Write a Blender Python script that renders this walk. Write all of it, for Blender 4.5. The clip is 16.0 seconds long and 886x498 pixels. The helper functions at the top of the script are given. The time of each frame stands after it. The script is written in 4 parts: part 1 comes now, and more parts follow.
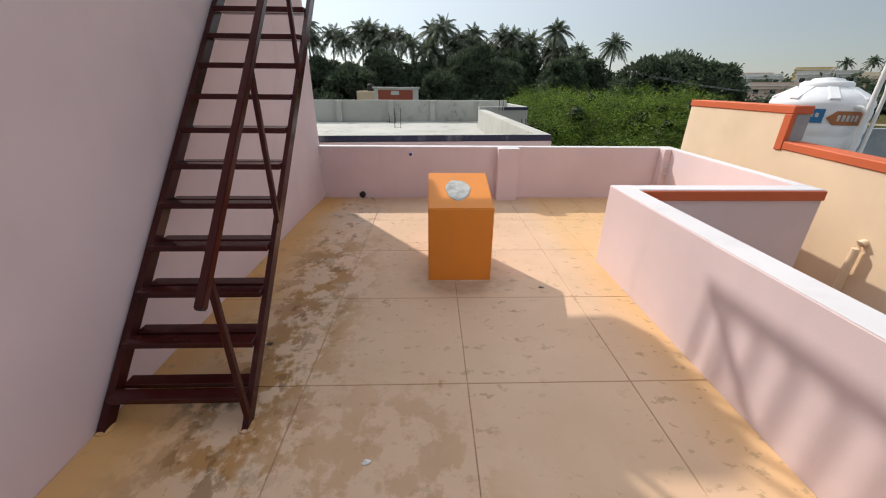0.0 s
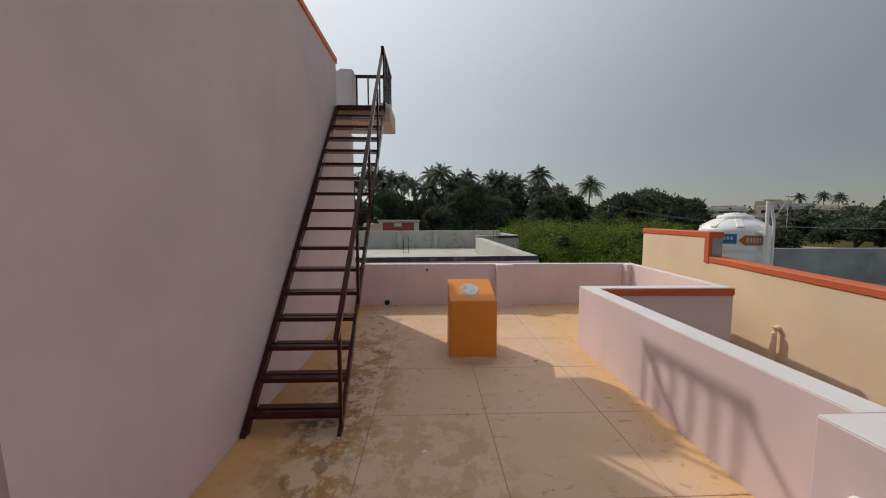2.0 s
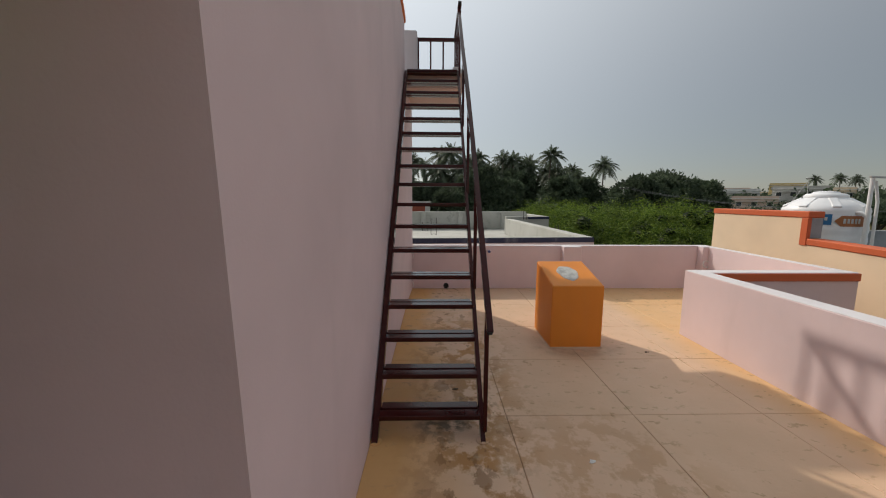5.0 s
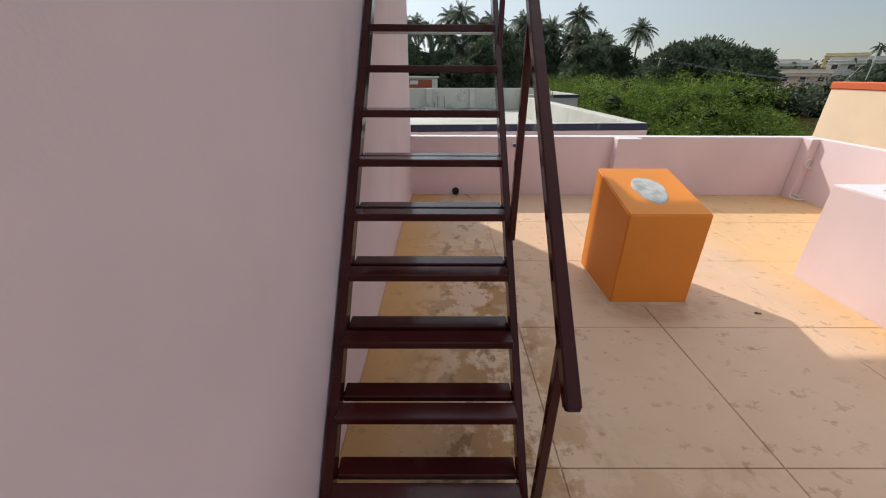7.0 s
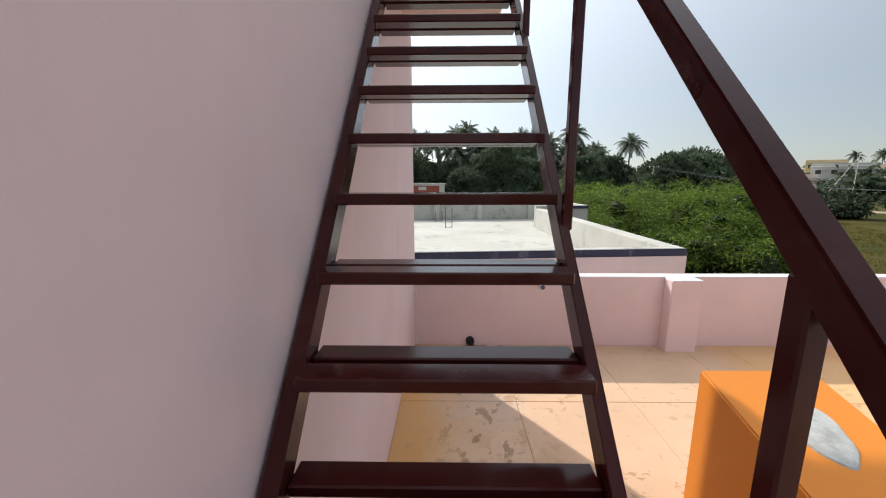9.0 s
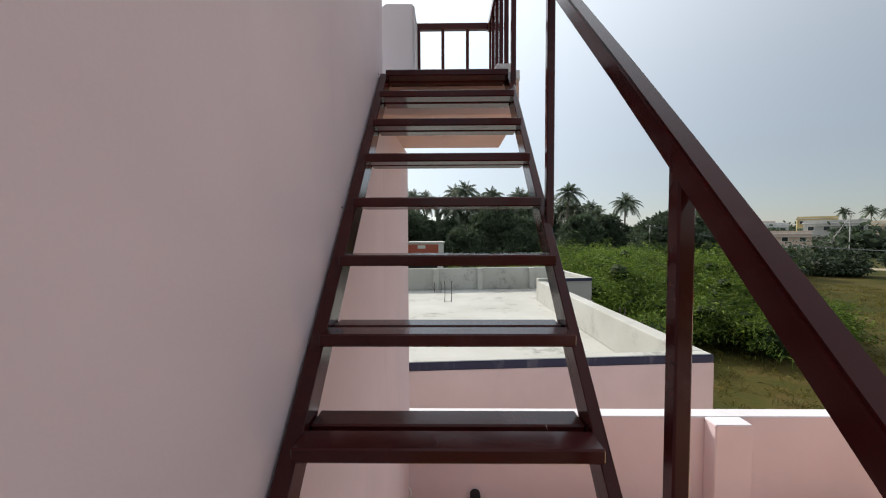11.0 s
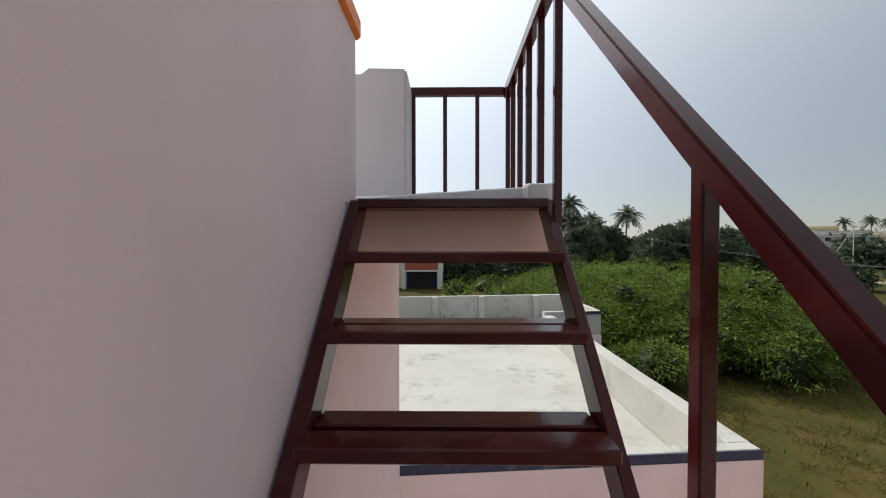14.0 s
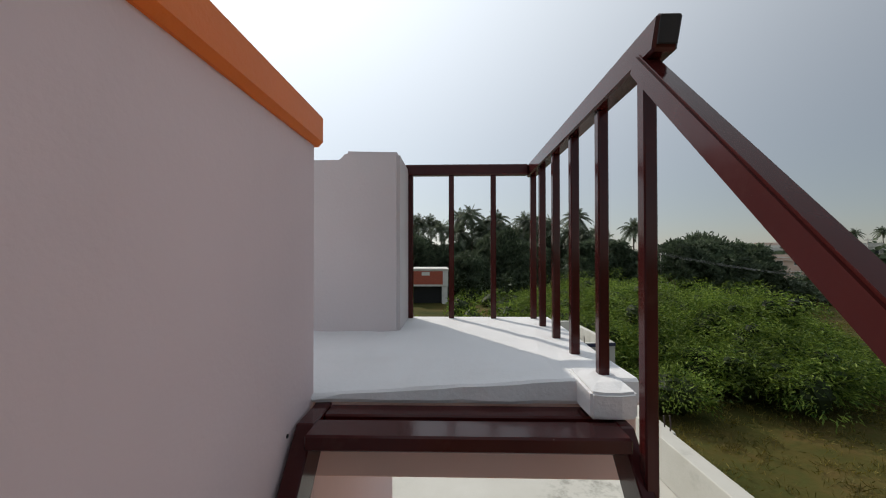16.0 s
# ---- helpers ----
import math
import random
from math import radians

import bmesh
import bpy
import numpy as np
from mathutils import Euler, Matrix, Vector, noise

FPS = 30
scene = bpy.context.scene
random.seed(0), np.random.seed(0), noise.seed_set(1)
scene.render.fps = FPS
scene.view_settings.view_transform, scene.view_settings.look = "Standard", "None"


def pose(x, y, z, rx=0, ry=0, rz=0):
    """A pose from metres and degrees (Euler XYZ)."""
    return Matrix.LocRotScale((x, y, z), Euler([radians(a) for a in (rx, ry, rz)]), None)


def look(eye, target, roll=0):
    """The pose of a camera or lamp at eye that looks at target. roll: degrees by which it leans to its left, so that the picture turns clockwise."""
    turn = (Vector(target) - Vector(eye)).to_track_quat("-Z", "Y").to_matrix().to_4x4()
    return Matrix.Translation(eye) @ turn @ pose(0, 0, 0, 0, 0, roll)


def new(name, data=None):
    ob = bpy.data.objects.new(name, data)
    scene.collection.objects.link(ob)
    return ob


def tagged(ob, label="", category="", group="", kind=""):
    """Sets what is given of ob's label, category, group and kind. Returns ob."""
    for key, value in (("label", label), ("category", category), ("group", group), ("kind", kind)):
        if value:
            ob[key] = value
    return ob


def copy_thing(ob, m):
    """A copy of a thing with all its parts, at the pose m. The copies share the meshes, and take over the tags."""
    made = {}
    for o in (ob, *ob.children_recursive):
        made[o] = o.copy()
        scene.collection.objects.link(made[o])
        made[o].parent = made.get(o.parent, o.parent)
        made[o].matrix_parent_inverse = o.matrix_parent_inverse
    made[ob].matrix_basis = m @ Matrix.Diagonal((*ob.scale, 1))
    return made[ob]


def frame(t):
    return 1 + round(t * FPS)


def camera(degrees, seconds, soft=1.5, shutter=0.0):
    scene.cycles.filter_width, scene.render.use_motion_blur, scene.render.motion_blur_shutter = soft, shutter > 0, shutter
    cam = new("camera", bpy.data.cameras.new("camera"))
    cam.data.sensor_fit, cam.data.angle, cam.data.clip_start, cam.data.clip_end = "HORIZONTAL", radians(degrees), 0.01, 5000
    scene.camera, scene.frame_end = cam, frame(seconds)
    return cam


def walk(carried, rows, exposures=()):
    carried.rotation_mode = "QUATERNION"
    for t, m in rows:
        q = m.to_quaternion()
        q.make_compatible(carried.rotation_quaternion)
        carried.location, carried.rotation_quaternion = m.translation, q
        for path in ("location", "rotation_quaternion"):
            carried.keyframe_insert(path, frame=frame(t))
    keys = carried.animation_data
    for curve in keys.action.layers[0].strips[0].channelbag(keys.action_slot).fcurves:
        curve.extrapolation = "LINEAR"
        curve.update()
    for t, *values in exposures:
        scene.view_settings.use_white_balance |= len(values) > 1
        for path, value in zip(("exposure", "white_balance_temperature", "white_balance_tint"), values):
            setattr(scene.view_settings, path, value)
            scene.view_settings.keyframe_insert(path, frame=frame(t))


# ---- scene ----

# ---------------------------------------------------------------- camera
cam = camera(100.14, 16.0, 1.1)
ROWS = [
    (0.0, 1.612, 11.089, 1.540, -1.91, -23.90, 0.56),
    (0.5, 1.556, 10.699, 1.555, -1.99, -18.70, 0.31),
    (0.7, 1.534, 10.543, 1.561, -1.86, -15.84, 0.21),
    (1.0, 1.500, 10.310, 1.567, -1.91, -11.75, 0.22),
    (1.5, 1.455, 9.995, 1.574, -1.99, -7.27, 0.25),
    (2.0, 1.354, 9.846, 1.573, -2.15, -4.85, 0.10),
    (2.2, 1.313, 9.786, 1.572, -0.97, -4.48, 0.04),
    (2.5, 1.215, 9.723, 1.555, 4.14, -4.48, 0.36),
    (2.8, 1.172, 9.704, 1.550, 8.60, -4.60, 0.44),
    (3.0, 1.143, 9.691, 1.547, 9.38, -4.48, 0.50),
    (3.2, 1.113, 9.674, 1.554, 9.35, -4.61, 0.55),
    (5.3, 0.349, 10.455, 1.479, -2.21, -9.40, 0.06),
    (5.5, 0.345, 10.581, 1.451, -2.29, -13.36, 0.02),
    (6.0, 0.381, 10.910, 1.444, -2.06, -19.97, 0.07),
    (6.5, 0.392, 11.310, 1.432, -1.42, -24.07, 0.17),
    (7.0, 0.424, 11.716, 1.433, -0.16, -25.22, 0.19),
    (7.5, 0.427, 12.086, 1.441, 0.88, -24.76, 0.07),
    (8.0, 0.380, 12.380, 1.497, 0.71, -22.49, 0.25),
    (8.5, 0.379, 12.653, 1.579, 0.87, -16.19, 0.21),
    (9.0, 0.379, 12.816, 1.703, 0.92, -10.61, -0.12),
    (9.5, 0.330, 12.952, 1.861, 0.79, -5.89, 0.13),
    (10.0, 0.387, 13.093, 1.961, 1.07, -4.20, -0.34),
    (10.2, 0.391, 13.133, 2.056, 0.96, -3.70, -0.23),
    (12.3, 0.335, 13.654, 2.553, 0.53, -1.62, -0.31),
    (12.5, 0.339, 13.687, 2.631, 0.66, -1.76, -0.13),
    (13.0, 0.370, 13.814, 2.750, 0.66, -1.62, -0.10),
    (13.5, 0.368, 13.938, 2.866, 0.62, -1.46, -0.08),
    (14.0, 0.352, 14.071, 3.022, 0.70, -1.10, -0.06),
    (14.5, 0.384, 14.226, 3.161, 0.48, -0.99, 0.19),
    (15.0, 0.333, 14.383, 3.260, 0.84, -0.48, -0.02),
    (15.5, 0.318, 14.487, 3.394, 1.14, -0.08, 0.04),
    (16.0, 0.342, 14.593, 3.535, 1.44, 0.58, -0.06),
]
EXPOSURES = [(0.0, 0.34, 6500, 10), (0.5, 0.24, 6500, 10), (1.0, -0.02, 6650, 10), (1.5, -0.26, 6750, 10), (2.2, -0.34, 6800, 10), (3.2, -0.30, 6850, 10), (5.3, -0.16, 6750, 10), (6.0, 0.06, 6600, 10), (6.5, 0.20, 6500, 10), (7.0, 0.34, 6500, 10), (8.0, 0.58, 6450, 10), (8.5, 0.68, 6450, 10), (9.0, 0.60, 6500, 10), (10.2, 0.44, 6500, 10), (12.5, 0.32, 6550, 10), (13.5, 0.29, 6550, 10), (14.5, 0.26, 6600, 10), (16.0, -0.02, 6600, 10)]
walk(cam, [(t, pose(x, y, z, 90 + pitch, 0, yaw) @ pose(0, 0, 0, 0, 0, roll)) for t, x, y, z, yaw, pitch, roll in ROWS], EXPOSURES)

# ---------------------------------------------------------------- light
SUN_WAY = Vector((2.48, -3.42, -3.42)).normalized()
HAZE_LOW, HAZE_HIGH = 15.0, 27.5
world = bpy.data.worlds.new("hazy_sky")
scene.world = world
world.use_nodes = True
wn = world.node_tree
sky = wn.nodes.new("ShaderNodeTexSky")
sky.sky_type, sky.sun_disc = "NISHITA", False
sky.sun_elevation, sky.sun_rotation = math.asin(-SUN_WAY.z), math.atan2(-SUN_WAY.x, -SUN_WAY.y)
sky.air_density, sky.dust_density, sky.ozone_density = 1.0, 0.35, 1.5
# a thin haze in front of the clear sky
way = wn.nodes.new("ShaderNodeTexCoord")
split = wn.nodes.new("ShaderNodeSeparateXYZ")
wn.links.new(way.outputs["Generated"], split.inputs[0])
lift = wn.nodes.new("ShaderNodeMapRange")
lift.interpolation_type = "SMOOTHSTEP"
lift.inputs["From Min"].default_value, lift.inputs["From Max"].default_value = 0.03, 1.0
lift.inputs["To Min"].default_value, lift.inputs["To Max"].default_value = HAZE_LOW, HAZE_HIGH
wn.links.new(split.outputs[2], lift.inputs["Value"])
haze = wn.nodes.new("ShaderNodeMix")
haze.data_type, haze.blend_type = "RGBA", "MULTIPLY"
haze.inputs[0].default_value = 1.0
haze.inputs[6].default_value = (0.91, 0.965, 1.0, 1.0)
glow = wn.nodes.new("ShaderNodeVectorMath")
glow.operation = "DOT_PRODUCT"
wn.links.new(way.outputs["Generated"], glow.inputs[0])
glow.inputs[1].default_value = -SUN_WAY
# scattering: strongest towards the sun, weakest across it, stronger again opposite
both = wn.nodes.new("ShaderNodeMath")
both.operation = "MULTIPLY_ADD"
wn.links.new(glow.outputs["Value"], both.inputs[0])
both.inputs[1].default_value, both.inputs[2].default_value = 0.53, 0.11
veil = wn.nodes.new("ShaderNodeMath")
veil.operation = "MULTIPLY_ADD"
wn.links.new(both.outputs[0], veil.inputs[0])
wn.links.new(glow.outputs["Value"], veil.inputs[1])
veil.inputs[2].default_value = 0.21
thick = wn.nodes.new("ShaderNodeMath")
thick.operation = "MULTIPLY"
wn.links.new(lift.outputs[0], thick.inputs[0])
wn.links.new(veil.outputs[0], thick.inputs[1])
wn.links.new(thick.outputs[0], haze.inputs[7])
total = wn.nodes.new("ShaderNodeMix")
total.data_type, total.blend_type = "RGBA", "ADD"
total.inputs[0].default_value = 0.55
wn.links.new(haze.outputs[2], total.inputs[6])
wn.links.new(sky.outputs[0], total.inputs[7])
wn.links.new(total.outputs[2], wn.nodes["Background"].inputs[0])
wn.nodes["Background"].inputs[1].default_value = 0.058
sun = new("sun", bpy.data.lights.new("sun", "SUN"))
sun.data.energy, sun.data.angle, sun.data.color = 2.75, radians(0.75), (1.0, 0.92, 0.82)
sun.matrix_world = look((0, 0, 30), Vector((0, 0, 30)) + SUN_WAY)

# ---------------------------------------------------------------- materials
def rgb(*c):
    return (*c, 1.0)


class Mat:
    """A small builder for node materials in world-size coordinates."""

    def __init__(self, name, rough=0.6, metal=0.0, gloss=0.5):
        self.m = bpy.data.materials.new(name)
        self.m.use_nodes = True
        self.t = self.m.node_tree
        self.b = self.t.nodes["Principled BSDF"]
        self.b.inputs["Roughness"].default_value = rough
        self.b.inputs["Metallic"].default_value = metal
        self.b.inputs["Specular IOR Level"].default_value = gloss
        geo = self.t.nodes.new("ShaderNodeNewGeometry")
        self.pos = geo.outputs["Position"]
        self.island = geo.outputs["Random Per Island"]

    def node(self, kind, **kw):
        n = self.t.nodes.new(kind)
        for k, v in kw.items():
            n.inputs[k].default_value = v
        return n

    def link(self, a, b):
        self.t.links.new(a, b)

    def noise(self, scale, detail=5.0, rough=0.55, stretch=(1, 1, 1), shift=(0, 0, 0), vec=None):
        mp = self.node("ShaderNodeMapping", Scale=stretch, Location=shift)
        self.link(vec or self.pos, mp.inputs["Vector"])
        n = self.node("ShaderNodeTexNoise", Scale=scale, Detail=detail, Roughness=rough)
        self.link(mp.outputs[0], n.inputs["Vector"])
        return n.outputs["Fac"]

    def ramp(self, fac, stops):
        r = self.t.nodes.new("ShaderNodeValToRGB")
        e = r.color_ramp.elements
        while len(e) < len(stops):
            e.new(0.5)
        for el, (p, c) in zip(e, stops):
            el.position, el.color = p, c if isinstance(c, tuple) else (c, c, c, 1)
        self.link(fac, r.inputs[0])
        return r.outputs[0]

    def mix(self, fac, a, b, blend="MIX"):
        n = self.t.nodes.new("ShaderNodeMix")
        n.data_type, n.blend_type = "RGBA", blend
        for sock, v in ((n.inputs[0], fac), (n.inputs[6], a), (n.inputs[7], b)):
            if hasattr(v, "is_linked"):
                self.link(v, sock)
            else:
                sock.default_value = v
        return n.outputs[2]

    def math(self, op, a, b=0.0):
        n = self.t.nodes.new("ShaderNodeMath")
        n.operation = op
        for sock, v in zip(n.inputs, (a, b)):
            if hasattr(v, "is_linked"):
                self.link(v, sock)
            else:
                sock.default_value = v
        return n.outputs[0]

    def axis(self, k):
        s = self.t.nodes.new("ShaderNodeSeparateXYZ")
        self.link(self.pos, s.inputs[0])
        return s.outputs[k]

    def random(self):
        return self.t.nodes.new("ShaderNodeObjectInfo").outputs["Random"]

    def color(self, c):
        if hasattr(c, "is_linked"):
            self.link(c, self.b.inputs["Base Color"])
        else:
            self.b.inputs["Base Color"].default_value = c
        return self

    def roughness(self, fac):
        self.link(fac, self.b.inputs["Roughness"])
        return self

    def bump(self, fac, strength=0.2, dist=0.01):
        n = self.node("ShaderNodeBump", Strength=strength, Distance=dist)
        self.link(fac, n.inputs["Height"])
        self.link(n.outputs[0], self.b.inputs["Normal"])
        return self


def painted(name, base, rough=0.7, dirt=0.10, relief=0.12, stain=(0.30, 0.26, 0.24)):
    """Emulsion paint on plaster: broad tone change, fine grain, faint streaks of dirt."""
    m = Mat(name, rough, gloss=0.3)
    broad = m.ramp(m.noise(0.9, 4.0), [(0.30, 0.90), (0.70, 1.06)])
    c = m.mix(1.0, rgb(*base), broad, "MULTIPLY")
    streak = m.ramp(m.noise(2.2, 6.0, 0.6, (1.6, 1.6, 0.35)), [(0.56, 0.0), (0.80, 1.0)])
    c = m.mix(m.math("MULTIPLY", streak, dirt), c, rgb(*stain))
    speck = m.ramp(m.noise(34.0, 3.0), [(0.70, 0.0), (0.80, 1.0)])
    c = m.mix(m.math("MULTIPLY", speck, dirt * 0.5), c, rgb(*stain))
    m.color(c)
    grain = m.math("ADD", m.noise(90.0, 4.0), m.math("MULTIPLY", m.noise(3.0, 3.0), 1.6))
    return m.bump(grain, relief, 0.004).m


LILAC = painted("lilac_wall_paint", (0.735, 0.60, 0.615))
PEACH = painted("peach_plaster", (0.66, 0.50, 0.44), 0.75, 0.12)
WHITE_TOP = painted("white_coping_paint", (0.72, 0.69, 0.70), 0.65, 0.20, 0.2)
BLOCK_PAINT = painted("pale_lilac_white_paint", (0.60, 0.56, 0.57), 0.65, 0.20, 0.2)
WHITEWASH = painted("whitewash", (0.69, 0.70, 0.71), 0.8, 0.22, 0.35, (0.42, 0.42, 0.40))
ORANGE_TRIM = painted("orange_trim_paint", (0.80, 0.185, 0.022), 0.5, 0.08, 0.2)
BRICK_TRIM = painted("brick_red_trim_paint", (0.58, 0.125, 0.045), 0.55, 0.10, 0.2)
ORANGE_BOX = painted("orange_enamel_paint", (0.80, 0.27, 0.035), 0.5, 0.06, 0.15)
CREAM = painted("cream_wall_paint", (0.80, 0.62, 0.43), 0.7, 0.12)
NAVY = painted("navy_band_paint", (0.035, 0.04, 0.075), 0.6, 0.5, 0.2, (0.5, 0.5, 0.5))
PINK_FAR = painted("pale_pink_wall_paint", (0.72, 0.60, 0.57), 0.7, 0.10)


def cement(name, lo, hi, scale=3.0):
    m = Mat(name, 0.85, gloss=0.25)
    c = m.ramp(m.noise(scale, 7.0, 0.62), [(0.30, rgb(*lo)), (0.68, rgb(*hi))])
    spots = m.ramp(m.noise(scale * 7, 4.0), [(0.62, 0.0), (0.72, 1.0)])
    c = m.mix(m.math("MULTIPLY", spots, 0.35), c, rgb(lo[0] * 0.6, lo[1] * 0.6, lo[2] * 0.6))
    return m.color(c).bump(m.noise(60.0, 5.0), 0.35, 0.006).m


GREY_CEMENT = cement("grey_cement_render", (0.20, 0.215, 0.22), (0.38, 0.40, 0.41), 1.4)
PATCH_CEMENT = cement("pale_cement_patch", (0.34, 0.35, 0.34), (0.62, 0.63, 0.61), 14.0)


def floor_paint():
    """Tan cool-roof coating over screed, stronger orange where it was cut in by brush along the walls, with mud stains."""
    m = Mat("tan_terrace_coating", 0.62, gloss=0.35)
    x, y = m.axis(0), m.axis(1)
    wob = m.math("MULTIPLY", m.math("SUBTRACT", m.noise(1.7, 4.0), 0.5), 0.55)
    edge_w = m.ramp(m.math("ADD", x, wob), [(0.18, 1.0), (0.60, 0.0)])
    base = m.ramp(m.noise(1.1, 6.0, 0.6), [(0.28, rgb(0.60, 0.405, 0.265)), (0.72, rgb(0.715, 0.50, 0.345))])
    edge_e = m.ramp(m.math("SUBTRACT", 3.25, m.math("ADD", x, m.math("MULTIPLY", wob, 0.4))), [(0.12, 1.0), (0.40, 0.0)])
    c = m.mix(m.math("MULTIPLY", edge_w, 0.85), base, rgb(0.66, 0.355, 0.11))
    c = m.mix(m.math("MULTIPLY", edge_e, 0.55), c, rgb(0.72, 0.42, 0.15))
    # scuffed flakes
    fl = m.ramp(m.noise(9.5, 5.0, 0.66, (1.0, 1.35, 1.0), (3.1, 0.7, 0)), [(0.585, 0.0), (0.625, 1.0)])
    fl2 = m.ramp(m.noise(1.3, 3.0, 0.5, shift=(8.0, 2.0, 0)), [(0.36, 0.10), (0.58, 1.0)])
    c = m.mix(m.math("MULTIPLY", m.math("MULTIPLY", fl, fl2), 0.66), c, m.ramp(m.noise(3.0, 2.0), [(0.4, rgb(0.33, 0.205, 0.095)), (0.62, rgb(0.42, 0.30, 0.165))]))
    rub = m.ramp(m.noise(0.75, 5.0, 0.6, shift=(1.0, 9.0, 0)), [(0.45, 0.0), (0.70, 1.0)])
    c = m.mix(m.math("MULTIPLY", rub, 0.22), c, rgb(0.47, 0.35, 0.22))
    # wet mud marks along the foot of the stair
    near = m.ramp(m.math("ABSOLUTE", m.math("SUBTRACT", x, m.math("ADD", 0.68, wob))), [(0.10, 1.0), (0.55, 0.0)])
    far_x = m.math("DIVIDE", m.math("SUBTRACT", x, 1.35), 0.75)
    far_y = m.math("DIVIDE", m.math("SUBTRACT", y, 11.9), 1.0)
    blot = m.ramp(m.math("ADD", m.math("ADD", m.math("MULTIPLY", far_x, far_x), m.math("MULTIPLY", far_y, far_y)), wob), [(0.30, 0.42), (1.0, 0.0)])
    near = m.math("MULTIPLY", near, m.ramp(m.math("MULTIPLY", y, 0.05), [(0.720, 1.0), (0.755, 0.12)]))
    near = m.math("MAXIMUM", near, blot)
    mud = m.ramp(m.noise(4.2, 7.0, 0.66, (1.2, 1.0, 1.0), (1.3, 5.2, 0)), [(0.47, 0.0), (0.535, 1.0)])
    c = m.mix(m.math("MULTIPLY", m.math("MULTIPLY", near, mud), 0.88), c, m.ramp(m.noise(2.1, 3.0), [(0.35, rgb(0.41, 0.195, 0.045)), (0.65, rgb(0.33, 0.175, 0.065))]))
    wet = m.ramp(m.noise(7.5, 5.0, 0.6, (1.25, 0.8, 1.0), (4.7, 2.9, 0)), [(0.56, 0.0), (0.60, 1.0)])
    foot = m.ramp(m.math("ABSOLUTE", m.math("SUBTRACT", x, m.math("ADD", 0.62, m.math("MULTIPLY", wob, 0.6)))), [(0.12, 1.0), (0.40, 0.0)])
    c = m.mix(m.math("MULTIPLY", m.math("MULTIPLY", foot, wet), 0.6), c, rgb(0.17, 0.078, 0.020))
    pale = m.ramp(m.noise(3.4, 5.0, 0.6, (1, 1, 1), (6.3, 1.2, 0)), [(0.58, 0.0), (0.66, 1.0)])
    c = m.mix(m.math("MULTIPLY", m.math("MULTIPLY", near, pale), 0.35), c, rgb(0.64, 0.54, 0.40))
    dust_x = m.math("DIVIDE", m.math("SUBTRACT", x, 0.62), 0.50)
    dust_y = m.math("DIVIDE", m.math("SUBTRACT", y, 15.62), 0.55)
    dust = m.ramp(m.math("ADD", m.math("ADD", m.math("MULTIPLY", dust_x, dust_x), m.math("MULTIPLY", dust_y, dust_y)), wob), [(0.15, 0.55), (1.0, 0.0)])
    c = m.mix(m.math("MULTIPLY", dust, m.ramp(m.noise(5.5, 5.0, 0.6, shift=(2.2, 3.3, 0)), [(0.40, 0.15), (0.62, 1.0)])), c, rgb(0.50, 0.43, 0.37))
    grime_x = m.math("DIVIDE", m.math("SUBTRACT", x, 1.86), 0.52)
    grime_y = m.math("DIVIDE", m.math("SUBTRACT", y, 13.92), 0.34)
    grime = m.ramp(m.math("ADD", m.math("ADD", m.math("MULTIPLY", grime_x, grime_x), m.math("MULTIPLY", grime_y, grime_y)), wob), [(0.45, 0.45), (1.1, 0.0)])
    c = m.mix(m.math("MULTIPLY", grime, m.ramp(m.noise(6.5, 5.0, 0.65, shift=(5.2, 1.3, 0)), [(0.36, 0.2), (0.60, 1.0)])), c, rgb(0.30, 0.20, 0.13))
    # a wet, mouldy patch under the lowest tread
    damp_x = m.math("DIVIDE", m.math("SUBTRACT", x, 0.47), 0.24)
    damp_y = m.math("DIVIDE", m.math("SUBTRACT", y, 12.60), 0.13)
    damp = m.ramp(m.math("ADD", m.math("ADD", m.math("MULTIPLY", damp_x, damp_x), m.math("MULTIPLY", damp_y, damp_y)), m.math("MULTIPLY", wob, 1.5)), [(0.25, 0.85), (1.0, 0.0)])
    c = m.mix(m.math("MULTIPLY", damp, m.ramp(m.noise(11.0, 5.0, 0.6), [(0.42, 0.1), (0.56, 1.0)])), c, rgb(0.085, 0.062, 0.030))
    m.color(c)
    m.roughness(m.ramp(m.noise(2.4, 5.0), [(0.3, 0.50), (0.7, 0.78)]))
    return m.bump(m.math("ADD", m.noise(40.0, 5.0), m.math("MULTIPLY", fl, 0.6)), 0.25, 0.004).m


FLOOR_PAINT = floor_paint()
JOINT = cement("brown_joint_filler", (0.40, 0.27, 0.17), (0.52, 0.36, 0.235), 8.0)


def steel_paint():
    m = Mat("maroon_enamel_steel", 0.24, 0.0, 0.28)
    c = m.ramp(m.noise(2.5, 5.0), [(0.3, rgb(0.036, 0.0064, 0.0068)), (0.7, rgb(0.064, 0.0112, 0.0096))])
    dust = m.ramp(m.noise(9.0, 6.0, 0.7), [(0.56, 0.0), (0.74, 1.0)])
    c = m.mix(m.math("MULTIPLY", dust, 0.08), c, rgb(0.24, 0.17, 0.14))
    chip = m.ramp(m.noise(26.0, 5.0, 0.7), [(0.735, 0.0), (0.75, 1.0)])
    c = m.mix(chip, c, rgb(0.33, 0.27, 0.24))
    m.color(c).roughness(m.ramp(m.noise(5.0, 5.0), [(0.3, 0.10), (0.75, 0.27)]))
    return m.bump(m.noise(24.0, 4.0), 0.10, 0.003).m


STEEL = steel_paint()


